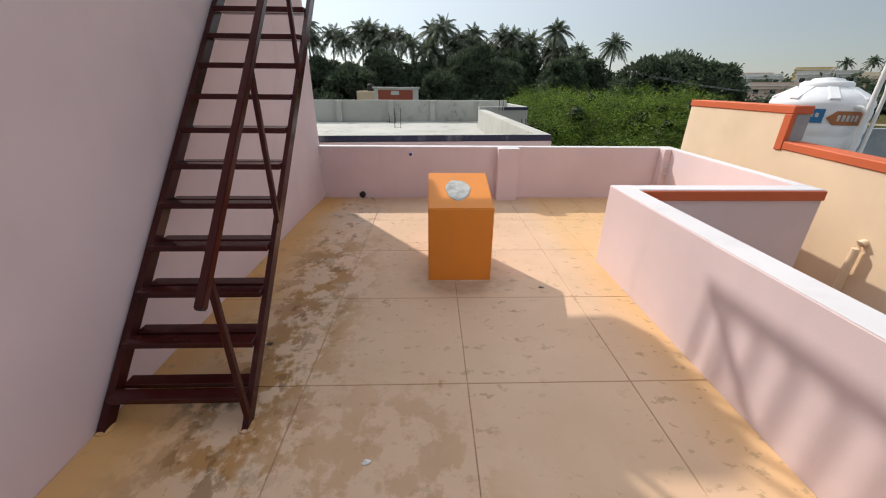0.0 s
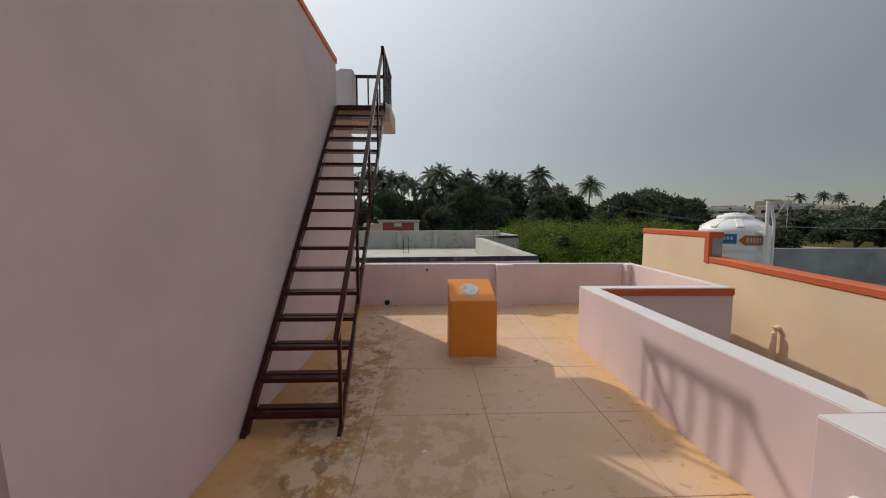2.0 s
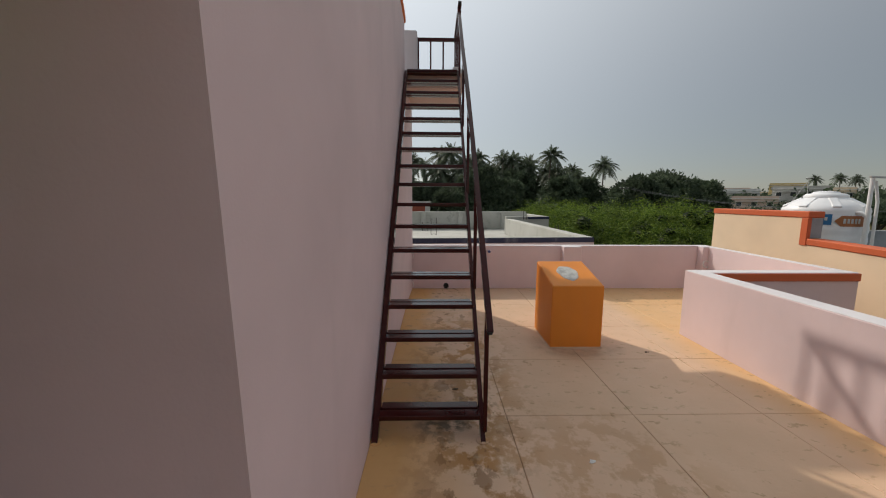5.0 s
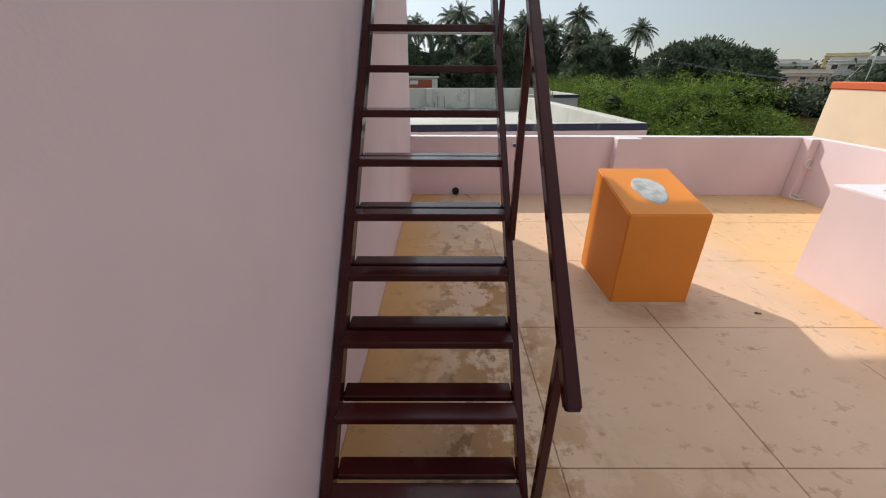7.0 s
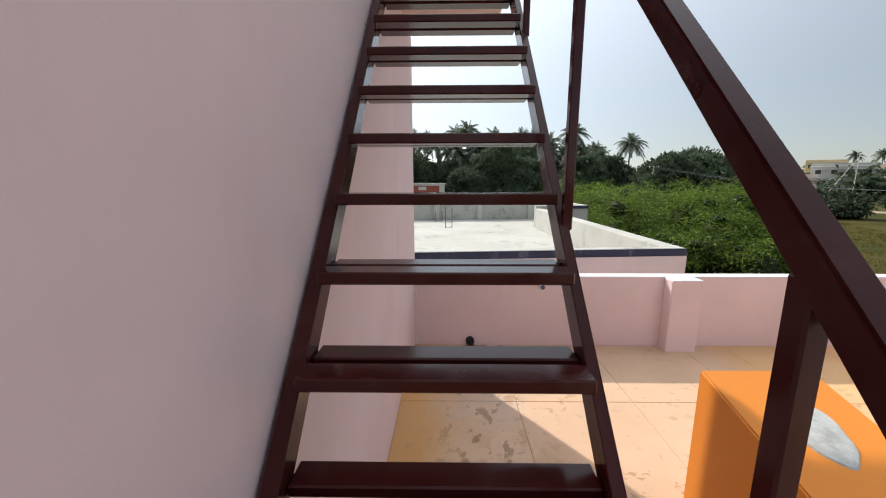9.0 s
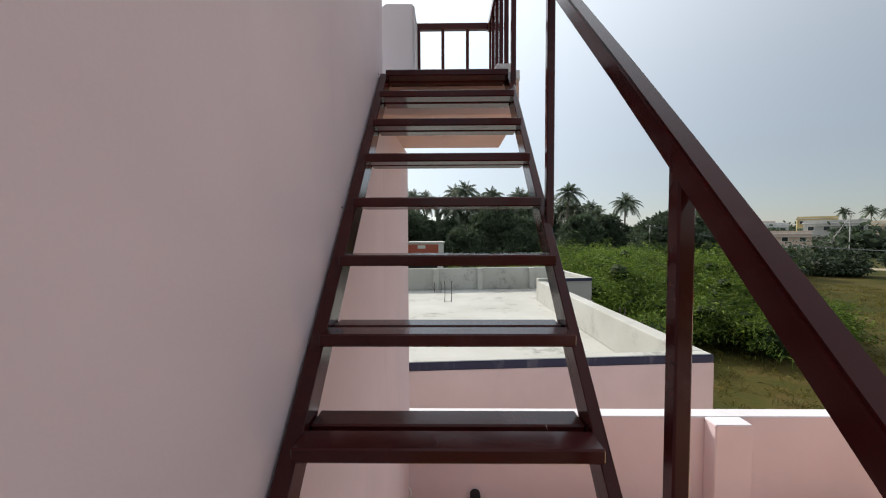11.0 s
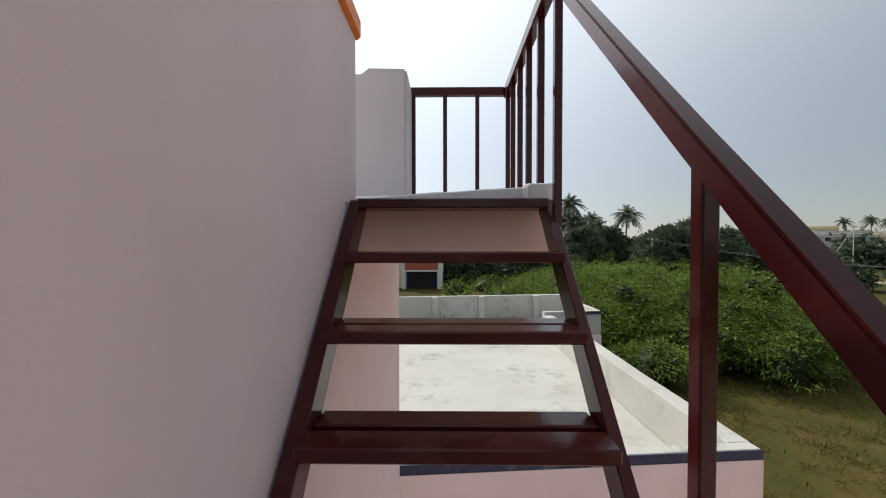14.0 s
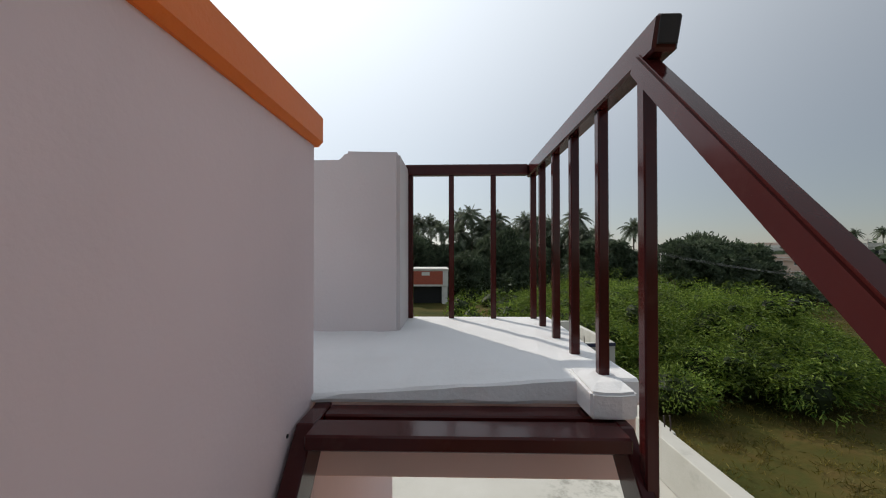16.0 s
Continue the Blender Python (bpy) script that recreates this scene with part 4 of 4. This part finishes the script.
gp = np.stack([gx, gy, np.full(len(gx), GZ)], axis=1)
up = np.tile(np.array([[0.0, 0.0, 1.6]]), (len(gx), 1))
tagged(new("rough_grass", quads_mesh("rough_grass", cards(rng, gp, up * 0.34, 0.24, 0.014, 0.1), LEAF_GRASS)), "dry yellow green rough grass on the plot", "grass", kind="stuff")


def palm(height, seed):
    rng = np.random.default_rng(seed)
    ob = thing("coconut_palm", (0, 0, 0), "tall dark coconut palm with a shaggy crown", "palm", "coconut palms on the skyline")
    lean = rng.uniform(-0.06, 0.06, 2)
    pts = [(lean[0] * height * (f ** 1.7), lean[1] * height * (f ** 1.7), height * f) for f in np.linspace(0, 1, 9)]
    part("trunk", tube(bmesh.new(), pts, [0.26, 0.20, 0.17, 0.16, 0.15, 0.14, 0.13, 0.13, 0.15], 8), BARK, ob, smooth=True)
    top = np.array(pts[-1])
    q = []
    for i in range(34):
        az = i * 2.39996 + rng.uniform(-0.2, 0.2)
        el = 1.40 - 1.9 * (i / 33) ** 0.8 + rng.uniform(-0.22, 0.22)
        L = rng.uniform(2.5, 3.9) * (0.88 if el > 1.1 else 1.0)
        d = np.array([math.cos(az), math.sin(az), 0.0])
        side = np.array([-math.sin(az), math.cos(az), 0.0])
        prev = None
        for k in range(17):
            f = k / 16
            out = L * (f * math.cos(el) * (1 - 0.12 * f))
            rise = L * (f * math.sin(el) - (0.30 + 0.26 * math.cos(el)) * f * f)
            p = top + d * out + np.array([0, 0, rise])
            if prev is not None:
                step = p - prev
                q.append([prev + side * 0.03, p + side * 0.03, p - side * 0.03, prev - side * 0.03])
                if k > 2:
                    ll = 0.62 * math.sin(math.pi * (0.12 + 0.83 * f)) + 0.15
                    for sgn in (-1, 1):
                        for h in (0.0, 0.5):
                            a = prev + step * h
                            tip = a + side * sgn * ll * 0.75 + step * 1.1 + np.array([0, 0, -ll * rng.uniform(0.35, 0.75)])
                            w2 = step * 0.28
                            q.append([a - w2 * 0.4, a + w2, tip, (a + tip) / 2 - w2])
            prev = p
    me = quads_mesh("crown", np.array(q), LEAF_PALM)
    c = new("crown", me)
    c.parent = ob
    BASE[c] = BASE[ob]
    return ob


PALMS = [(-16.7, 89.0, 10.5, 1.0), (-12.0, 94.0, 11.8, 1.0), (-3.9, 92.9, 10.6, 1.0), (4.4, 89.0, 11.1, 1.1), (11.2, 98.6, 10.0, 0.9), (14.5, 90.0, 10.1, 1.0), (20.9, 92.8, 10.0, 1.0),
         (22.7, 84.1, 9.3, 1.0), (29.9, 90.2, 7.9, 0.95), (31.3, 78.9, 8.1, 0.9), (-21.5, 93.0, 10.2, 1.0), (-27.0, 90.0, 11.0, 1.0), (0.5, 101.0, 8.6, 0.9), (8.2, 96.0, 8.2, 0.9), (17.6, 99.0, 8.5, 0.9),
         (26.0, 97.0, 7.8, 0.9), (-19.0, 86.0, 7.6, 0.9), (-8.5, 88.0, 7.4, 1.0), (1.5, 87.0, 7.0, 0.95), (7.0, 91.0, 8.8, 1.0), (12.8, 87.0, 6.6, 0.9), (18.5, 87.0, 7.4, 0.95), (25.5, 86.5, 6.9, 0.9), (28.0, 83.0, 5.8, 0.8),
         (221.0, 223.0, 14.4, 1.0), (234.0, 221.0, 13.6, 1.0), (240.0, 219.0, 14.2, 1.0),
         (-14.2, 87.0, 8.9, 1.0), (-10.2, 91.0, 9.4, 1.0), (-6.0, 87.0, 9.2, 1.0), (-1.6, 88.0, 8.4, 1.0), (2.6, 93.0, 9.6, 1.0), (6.0, 86.0, 7.6, 1.0), (9.6, 90.0, 9.0, 1.0), (16.2, 88.0, 8.8, 1.0), (19.6, 86.0, 8.2, 1.0), (24.2, 90.0, 8.3, 1.0)]
kinds = [palm(13.0, 21), palm(13.0, 22), palm(13.0, 23), palm(10.0, 24)]
placed = set()
for i, (x, y, z, k) in enumerate(PALMS):
    h = z - 1.25 * k - GZ + (0.45 if x < 5 else 0.1)
    j = 3 if h < 11 else i % 3
    m = pose(x, y, GZ, 0, 0, 67 * i) @ Matrix.Scale(h / (13.0 if j < 3 else 10.0), 4)
    if j in placed:
        copy_thing(kinds[j], m)
    else:
        kinds[j].matrix_basis = m
        placed.add(j)


def tree(seed, spread, height):
    rng = np.random.default_rng(seed)
    ob = thing("broad_tree", (0, 0, 0), "dark green broad leaved tree behind the scrub", "tree", "dark trees on the skyline")
    bm = bmesh.new()
    tube(bm, [(0, 0, 0), (0.1, 0.05, height * 0.25), (0.0, 0.1, height * 0.5)], [0.32, 0.24, 0.16], 8)
    for k in range(5):
        a = k * 1.26 + seed
        tube(bm, [(0.05, 0.05, height * (0.22 + 0.05 * k)), (math.cos(a) * spread * 0.3, math.sin(a) * spread * 0.3, height * 0.5), (math.cos(a) * spread * 0.6, math.sin(a) * spread * 0.6, height * 0.68)], [0.16, 0.10, 0.04], 6)
    part("trunk", bm, BARK, ob)
    q = []
    for k in range(22):
        a = k * 2.4 + seed + rng.uniform(-0.4, 0.4)
        rr = spread * 0.80 * math.sqrt((k + 0.5) / 22)
        c = (rr * math.cos(a), rr * math.sin(a), height * (0.80 - 0.36 * (k / 22) ** 1.2 + rng.uniform(-0.13, 0.10)))
        s_ = spread * rng.uniform(0.20, 0.38)
        p, o = mound_points(rng, c, (s_, s_, s_ * rng.uniform(0.5, 0.8)), 560, -0.8)
        q.append(cards(rng, p, o, 0.60, 0.11, 0.4))
    c = new("crown", quads_mesh("crown", np.concatenate(q), LEAF_TREE))
    c.parent = ob
    BASE[c] = BASE[ob]
    return ob


TREES = [(-11.6, 79.8, 5.2), (-6.4, 84.6, 5.9), (0.3, 85.1, 5.2), (8.9, 80.7, 6.3), (17.2, 85.5, 4.5), (22.1, 73.8, 4.5), (31.7, 67.6, 5.0), (37.2, 69.0, 4.2), (45.0, 72.3, 4.1),
         (-17.5, 84.0, 5.0), (-24.0, 82.0, 5.8), (-31.0, 84.0, 5.0), (4.2, 78.5, 3.4), (13.0, 79.0, 3.6), (27.0, 76.0, 4.4), (34.5, 74.0, 4.6), (41.0, 76.5, 4.4), (50.5, 82.0, 3.6), (-2.6, 90.0, 5.0), (11.5, 92.0, 5.4), (20.0, 90.0, 4.6),
         (64.0, 62.0, 2.0), (78.0, 66.0, 3.2), (92.0, 70.0, 3.4), (-40.0, 86.0, 6.0), (26.0, 84.0, 4.6), (-9.0, 96.0, 6.0), (5.5, 98.0, 6.0), (16.0, 97.0, 6.0)]
tkinds = [tree(31, 4.6, 9.0), tree(32, 4.9, 9.0), tree(33, 4.3, 9.0)]
for i, (x, y, z) in enumerate(TREES):
    k = (z - GZ + ((0.1 + 1.5 * (i * 0.618 % 1)) if x < 26 else (0.35 - 0.7 * (i % 2)))) / 9.0
    m = pose(x, y, GZ, 0, 0, 83 * i) @ Matrix.Diagonal((1.0, 1.0, k, 1))
    if i < 3:
        tkinds[i].matrix_basis = m
    else:
        copy_thing(tkinds[i % 3], m)

# undergrowth at the foot of the grove
under = []
for i in range(110):
    x = -38 + 100 * (i + rng.random()) / 110
    y = rng.uniform(73, 80) - 0.10 * max(0.0, x - 20)
    h = rng.uniform(2.6, 5.2)
    if -13 < x < 2 and y < 82:
        y = rng.uniform(82, 86)
    under.append(((x, y, GZ + h * 0.38), (rng.uniform(1.6, 2.8), 1.8, h * 0.62)))
thicket("undergrowth", under, 12.0, 0.55, 0.13, LEAF_TREE, INNER_SHADE, "dark undergrowth at the foot of the palm grove", 17)

# woods in the far distance
far = []
for i in range(150):
    a = radians(-62 + 124 * (i + rng.random()) / 150)
    d = rng.uniform(150, 330)
    h = rng.uniform(6.5, 9.0) if d < 220 else rng.uniform(7.5, 11.0)
    r = rng.uniform(7, 12)
    far.append(((d * math.sin(a), 10 + d * math.cos(a), GZ + h * 0.35), (r, r * 0.7, h * 0.65)))
thicket("distant_woods", far, 0.9, 1.6, 0.6, LEAF_TREE, INNER_SHADE, "far belt of dark trees along the horizon", 13)

# ---------------------------------------------------------------- far houses
OCHRE = painted("ochre_wall_paint", (0.62, 0.47, 0.22), 0.8)
PALE = painted("pale_wall_paint", (0.74, 0.72, 0.68), 0.8)
ROSE = painted("rose_wall_paint", (0.66, 0.50, 0.42), 0.8)
DULL = painted("dull_grey_wall_paint", (0.50, 0.48, 0.44), 0.85)
GLASS_DARK = plain("dark_window_glass", (0.03, 0.035, 0.04), 0.15)


def far_house(x, y, turn, wide, deep, storeys, wall, label, bays=4):
    ob = thing("apartment_house", (x, y, GZ), label, "house", "houses of the far town")
    m = pose(x, y, GZ, 0, 0, turn)
    H = storeys * 3.1
    bm = box(bmesh.new(), -wide / 2, 0, 0, wide / 2, deep, H, 0.0, m)
    part("wall", bm, wall, ob)
    part("roof", box(bmesh.new(), -wide / 2 - 0.3, -0.3, H, wide / 2 + 0.3, deep + 0.3, H + 0.22, 0.0, m), PALE, ob)
    part("parapet", box(bmesh.new(), -wide / 2, 0.0, H + 0.221, wide / 2, 0.2, H + 0.95, 0.0, m), wall, ob)
    for s_ in range(storeys):
        part("sunshade", box(bmesh.new(), -wide / 2 + 0.2, -0.55, s_ * 3.1 + 2.35, wide / 2 - 0.2, -0.002, s_ * 3.1 + 2.47, 0.0, m), PALE, ob)
        for b in range(bays):
            bx = -wide / 2 + wide * (b + 0.5) / bays
            wdw = part("window", box(bmesh.new(), bx - 0.75, -0.10, s_ * 3.1 + 0.95, bx + 0.75, -0.003, s_ * 3.1 + 2.25, 0.0, m), PALE, ob)
            part("pane", box(bmesh.new(), bx - 0.62, -0.112, s_ * 3.1 + 1.05, bx + 0.62, -0.102, s_ * 3.1 + 2.15, 0.0, m), GLASS_DARK, wdw)
    return ob


for a in ((111.0, 121.0, -44, 13, 8, 3, DULL, "dull beige three storey house behind the field", 4), (97.0, 121.0, -42, 11, 8, 2, ROSE, "rose coloured two storey house with pale sunshades", 3),
          (152.0, 168.0, -42, 12, 9, 4, OCHRE, "ochre painted four storey town house", 4), (118.0, 152.0, -38, 12, 9, 3, PALE, "pale three storey town house", 4), (104.0, 142.0, -38, 10, 8, 2, PALE, "pale two storey town house", 3),
          (132.0, 132.0, -46, 12, 8, 3, CREAM, "cream three storey town house", 4), (146.0, 140.0, -48, 14, 9, 3, PALE, "pale long three storey house", 5), (150.0, 205.0, -36, 13, 9, 3, PALE, "pale town house far off", 4),
          (128.0, 210.0, -31, 12, 9, 3, PALE, "pale town house far off", 4), (170.0, 200.0, -40, 16, 10, 3, CREAM, "cream town house far off", 5), (108.0, 215.0, -26, 12, 9, 3, PALE, "pale town house far off", 4),
          (160.0, 240.0, -34, 14, 9, 4, PALE, "pale town house far off", 4), (182.0, 232.0, -38, 13, 9, 4, ROSE, "rose town house far off", 4), (140.0, 250.0, -30, 15, 9, 4, CREAM, "cream town house far off", 4)):
    far_house(*a)

red = thing("red_fronted_house", (-3.6, 71, GZ), "white house with a red brick balcony over a dark porch", "house")
HX, HY = -3.6, 71.0
part("wall", B(HX - 2.6, HY + 0.8, GZ, HX + 3.1, HY + 8, 1.1, bevel=0), PALE, red)
part("balcony", B(HX - 3.2, HY - 0.4, -1.55, HX + 3.3, HY + 0.8, 0.95, bevel=0.02), PALE, red)
part("cladding", B(HX - 2.6, HY - 0.44, -1.25, HX + 2.5, HY - 0.402, 0.75, bevel=0), RED_PANEL, red, "red brick cladding")
part("crest", box(B(HX - 0.7, HY - 0.47, 0.1, HX + 0.5, HY - 0.441, 0.62, 0.0), HX - 0.45, HY - 0.48, 0.2, HX + 0.25, HY - 0.471, 0.5, 0.0), PALE, red, "pale carved crest")
# flat black sheet in place of the shade under the balcony
part("porch", B(HX - 2.4, HY + 0.70, GZ, HX + 2.3, HY + 0.795, -1.6, bevel=0), BLACK_HOLE, red, "black plate painted as the shade of the open porch")
part("pillar", B(HX + 2.4, HY - 0.3, GZ, HX + 3.2, HY + 0.3, -1.56, bevel=0.01), PALE, red)
part("pillar", B(HX - 3.1, HY - 0.3, GZ, HX - 2.5, HY + 0.3, -1.56, bevel=0.01), PALE, red)
part("coping", B(HX - 3.4, HY - 0.6, 0.951, HX + 3.5, HY + 0.9, 1.16, bevel=0.02), PALE, red)
part("stair_room", B(HX - 6.0, HY + 1.0, GZ, HX - 2.62, HY + 6, 0.55, bevel=0.02), CREAM, red)
solid("roof_tank", lathe(bmesh.new(), (HX - 4.0, HY + 2.2), [(0.5, 0.552), (0.55, 0.6), (0.55, 1.35), (0.35, 1.55), (0.18, 1.6)], 16), BLACK_HOLE, (HX - 4.0, HY + 2.2, 0.552), "small black water tank on the house roof", "water tank")

# ---------------------------------------------------------------- power line
def pole(x, y, top, brace):
    ob = thing("power_pole", (x, y, GZ), "leaning braced concrete power pole in the scrub", "pole", "power line poles")
    part("pole", beam(bmesh.new(), (x, y, GZ), (x, y, top), 0.12, 0.10, 0.01, (1, 0, 0)), CONCRETE_POLE, ob)
    part("brace", beam(bmesh.new(), (x + brace[0], y + brace[1], GZ), (x + 0.05, y, top - 0.5), 0.085, 0.07, 0.01, (1, 0, 0)), CONCRETE_POLE, ob)
    part("crossarm", B(x - 0.7, y - 0.13, top - 0.30, x + 0.7, y - 0.09, top - 0.22, 0.0), REBAR, ob)
    for dx in (-0.6, 0.0, 0.6):
        part("insulator", tube(bmesh.new(), [(x + dx, y - 0.11, top - 0.22), (x + dx, y - 0.11, top - 0.05)], [0.05, 0.03], 8), PVC_WHITE, ob)


pole(28.6, 65.6, 3.5, (1.9, 0.4))
pole(67.9, 76.6, 5.8, (-6.0, 0.6))
pole(60.0, 28.0, 3.6, (1.5, 0.5))
for dx in (-0.6, 0.0, 0.6):
    pts = [(28.6 + 31.4 * f + dx, 65.5 - 37.6 * f, 3.4 - 11.5 * f * (1 - f)) for f in np.linspace(0, 1, 18)]
    solid("power_wire", tube(bmesh.new(), pts, 0.012, 5), WIRE, (28.6 + dx, 65.5, 3.4), "sagging bare power wire", "wire", "power line wires")

# dirt track across the far field
TRACK = cement("pale_sandy_track", (0.24, 0.20, 0.13), (0.38, 0.32, 0.22), 0.8)
line = [Vector((60, 130, 0)), Vector((66, 108, 0)), Vector((69, 95, 0)), Vector((74, 83, 0)), Vector((84, 72, 0)), Vector((104, 60, 0)), Vector((140, 48, 0))]
bm = bmesh.new()
pairs = []
for k, p in enumerate(line):
    d = (line[min(k + 1, len(line) - 1)] - line[max(k - 1, 0)]).normalized()
    n = Vector((-d.y, d.x, 0)) * 2.6
    pairs.append([bm.verts.new((q.x, q.y, GZ + h)) for q, h in ((p + n, 0.0), (p + n * 0.9, 0.05), (p - n * 0.9, 0.05), (p - n, 0.0))])
for a, b in zip(pairs, pairs[1:]):
    for k in range(3):
        bm.faces.new((a[k], a[k + 1], b[k + 1], b[k]))
solid("road", bm, TRACK, (74, 83, GZ), "pale sandy dirt track across the field", "road", kind="structure")

# ---------------------------------------------------------------- screed panels of the floor
XS, YS = [0.0, 0.905, 1.810, 2.745, 3.20], [7.40, 8.09, 9.01, 9.93, 10.85, 11.77, 12.69, 13.61, 14.53, 15.45, 16.46]


def panel(parent, x0, y0, x1, y1):
    """One screed panel with chamfered edges, a narrow joint all round."""
    g, c = 0.0018, 0.0026
    x0, y0, x1, y1 = x0 + g, y0 + g, x1 - g, y1 - g
    b = BASE[parent]
    vs = [(x0, y0, -0.006), (x1, y0, -0.006), (x1, y1, -0.006), (x0, y1, -0.006), (x0, y0, -0.003), (x1, y0, -0.003), (x1, y1, -0.003), (x0, y1, -0.003),
          (x0 + c, y0 + c, 0), (x1 - c, y0 + c, 0), (x1 - c, y1 - c, 0), (x0 + c, y1 - c, 0)]
    fs = [(8, 9, 10, 11)] + [(i + k, (i + 1) % 4 + k, (i + 1) % 4 + k + 4, i + k + 4) for k in (0, 4) for i in range(4)]
    me = bpy.data.meshes.new("floor_panel")
    me.from_pydata([(x - b.x, y - b.y, z - b.z) for x, y, z in vs], [], fs)
    me.materials.append(FLOOR_PAINT)
    ob = new("floor_panel", me)
    ob.parent = parent


for y0, y1 in zip(YS, YS[1:]):
    for x0, x1 in zip(XS, XS[1:]):
        panel(floor, x0, y0, x1, y1)
    if y1 < 10.95:
        panel(floor, -0.68, y0, 0.0, y1)
for y0, y1 in ((14.29, 14.53), (14.53, 15.45), (15.45, 16.46)):
    for x0, x1 in ((3.20, 3.66), (3.66, 4.58), (4.58, 5.0)):
        panel(floor_2, x0, y0, x1, y1)

# ---------------------------------------------------------------- litter on the floor
def scrap(name, x, y, size, material, label, seed):
    """A small curled flake lying on the floor."""
    r = random.Random(seed)
    bm = bmesh.new()
    rim = []
    for k in range(9):
        a = k * math.tau / 9
        q = size * r.uniform(0.55, 1.0)
        rim.append((x + q * math.cos(a), y + 0.6 * q * math.sin(a), r.uniform(0.0, 0.3) * size))
    top = [bm.verts.new((a, b, c + 0.002)) for a, b, c in rim]
    low_ = [bm.verts.new((a, b, c)) for a, b, c in rim]
    m1, m0 = bm.verts.new((x, y, 0.25 * size + 0.002)), bm.verts.new((x, y, 0.0))
    for k in range(9):
        j = (k + 1) % 9
        bm.faces.new((top[k], top[j], m1)), bm.faces.new((low_[j], low_[k], m0)), bm.faces.new((low_[k], low_[j], top[j], top[k]))
    return solid(name, bm, material, (x, y, 0), label, "litter")


DRY_LEAF = plain("dry_leaf_brown", (0.10, 0.065, 0.035), 0.8)
scrap("paper_scrap", 1.32, 12.22, 0.028, PVC_WHITE, "small crumpled white paper scrap on the floor", 1)
scrap("dry_leaf", 2.52, 13.76, 0.025, DRY_LEAF, "small curled dry leaf on the floor", 2)
scrap("dry_leaf", 0.57, 13.06, 0.032, DRY_LEAF, "small curled dry leaf on the floor", 3)
scrap("dry_leaf", 4.57, 15.43, 0.045, DRY_LEAF, "curled dry leaf lying in the terrace corner", 4)
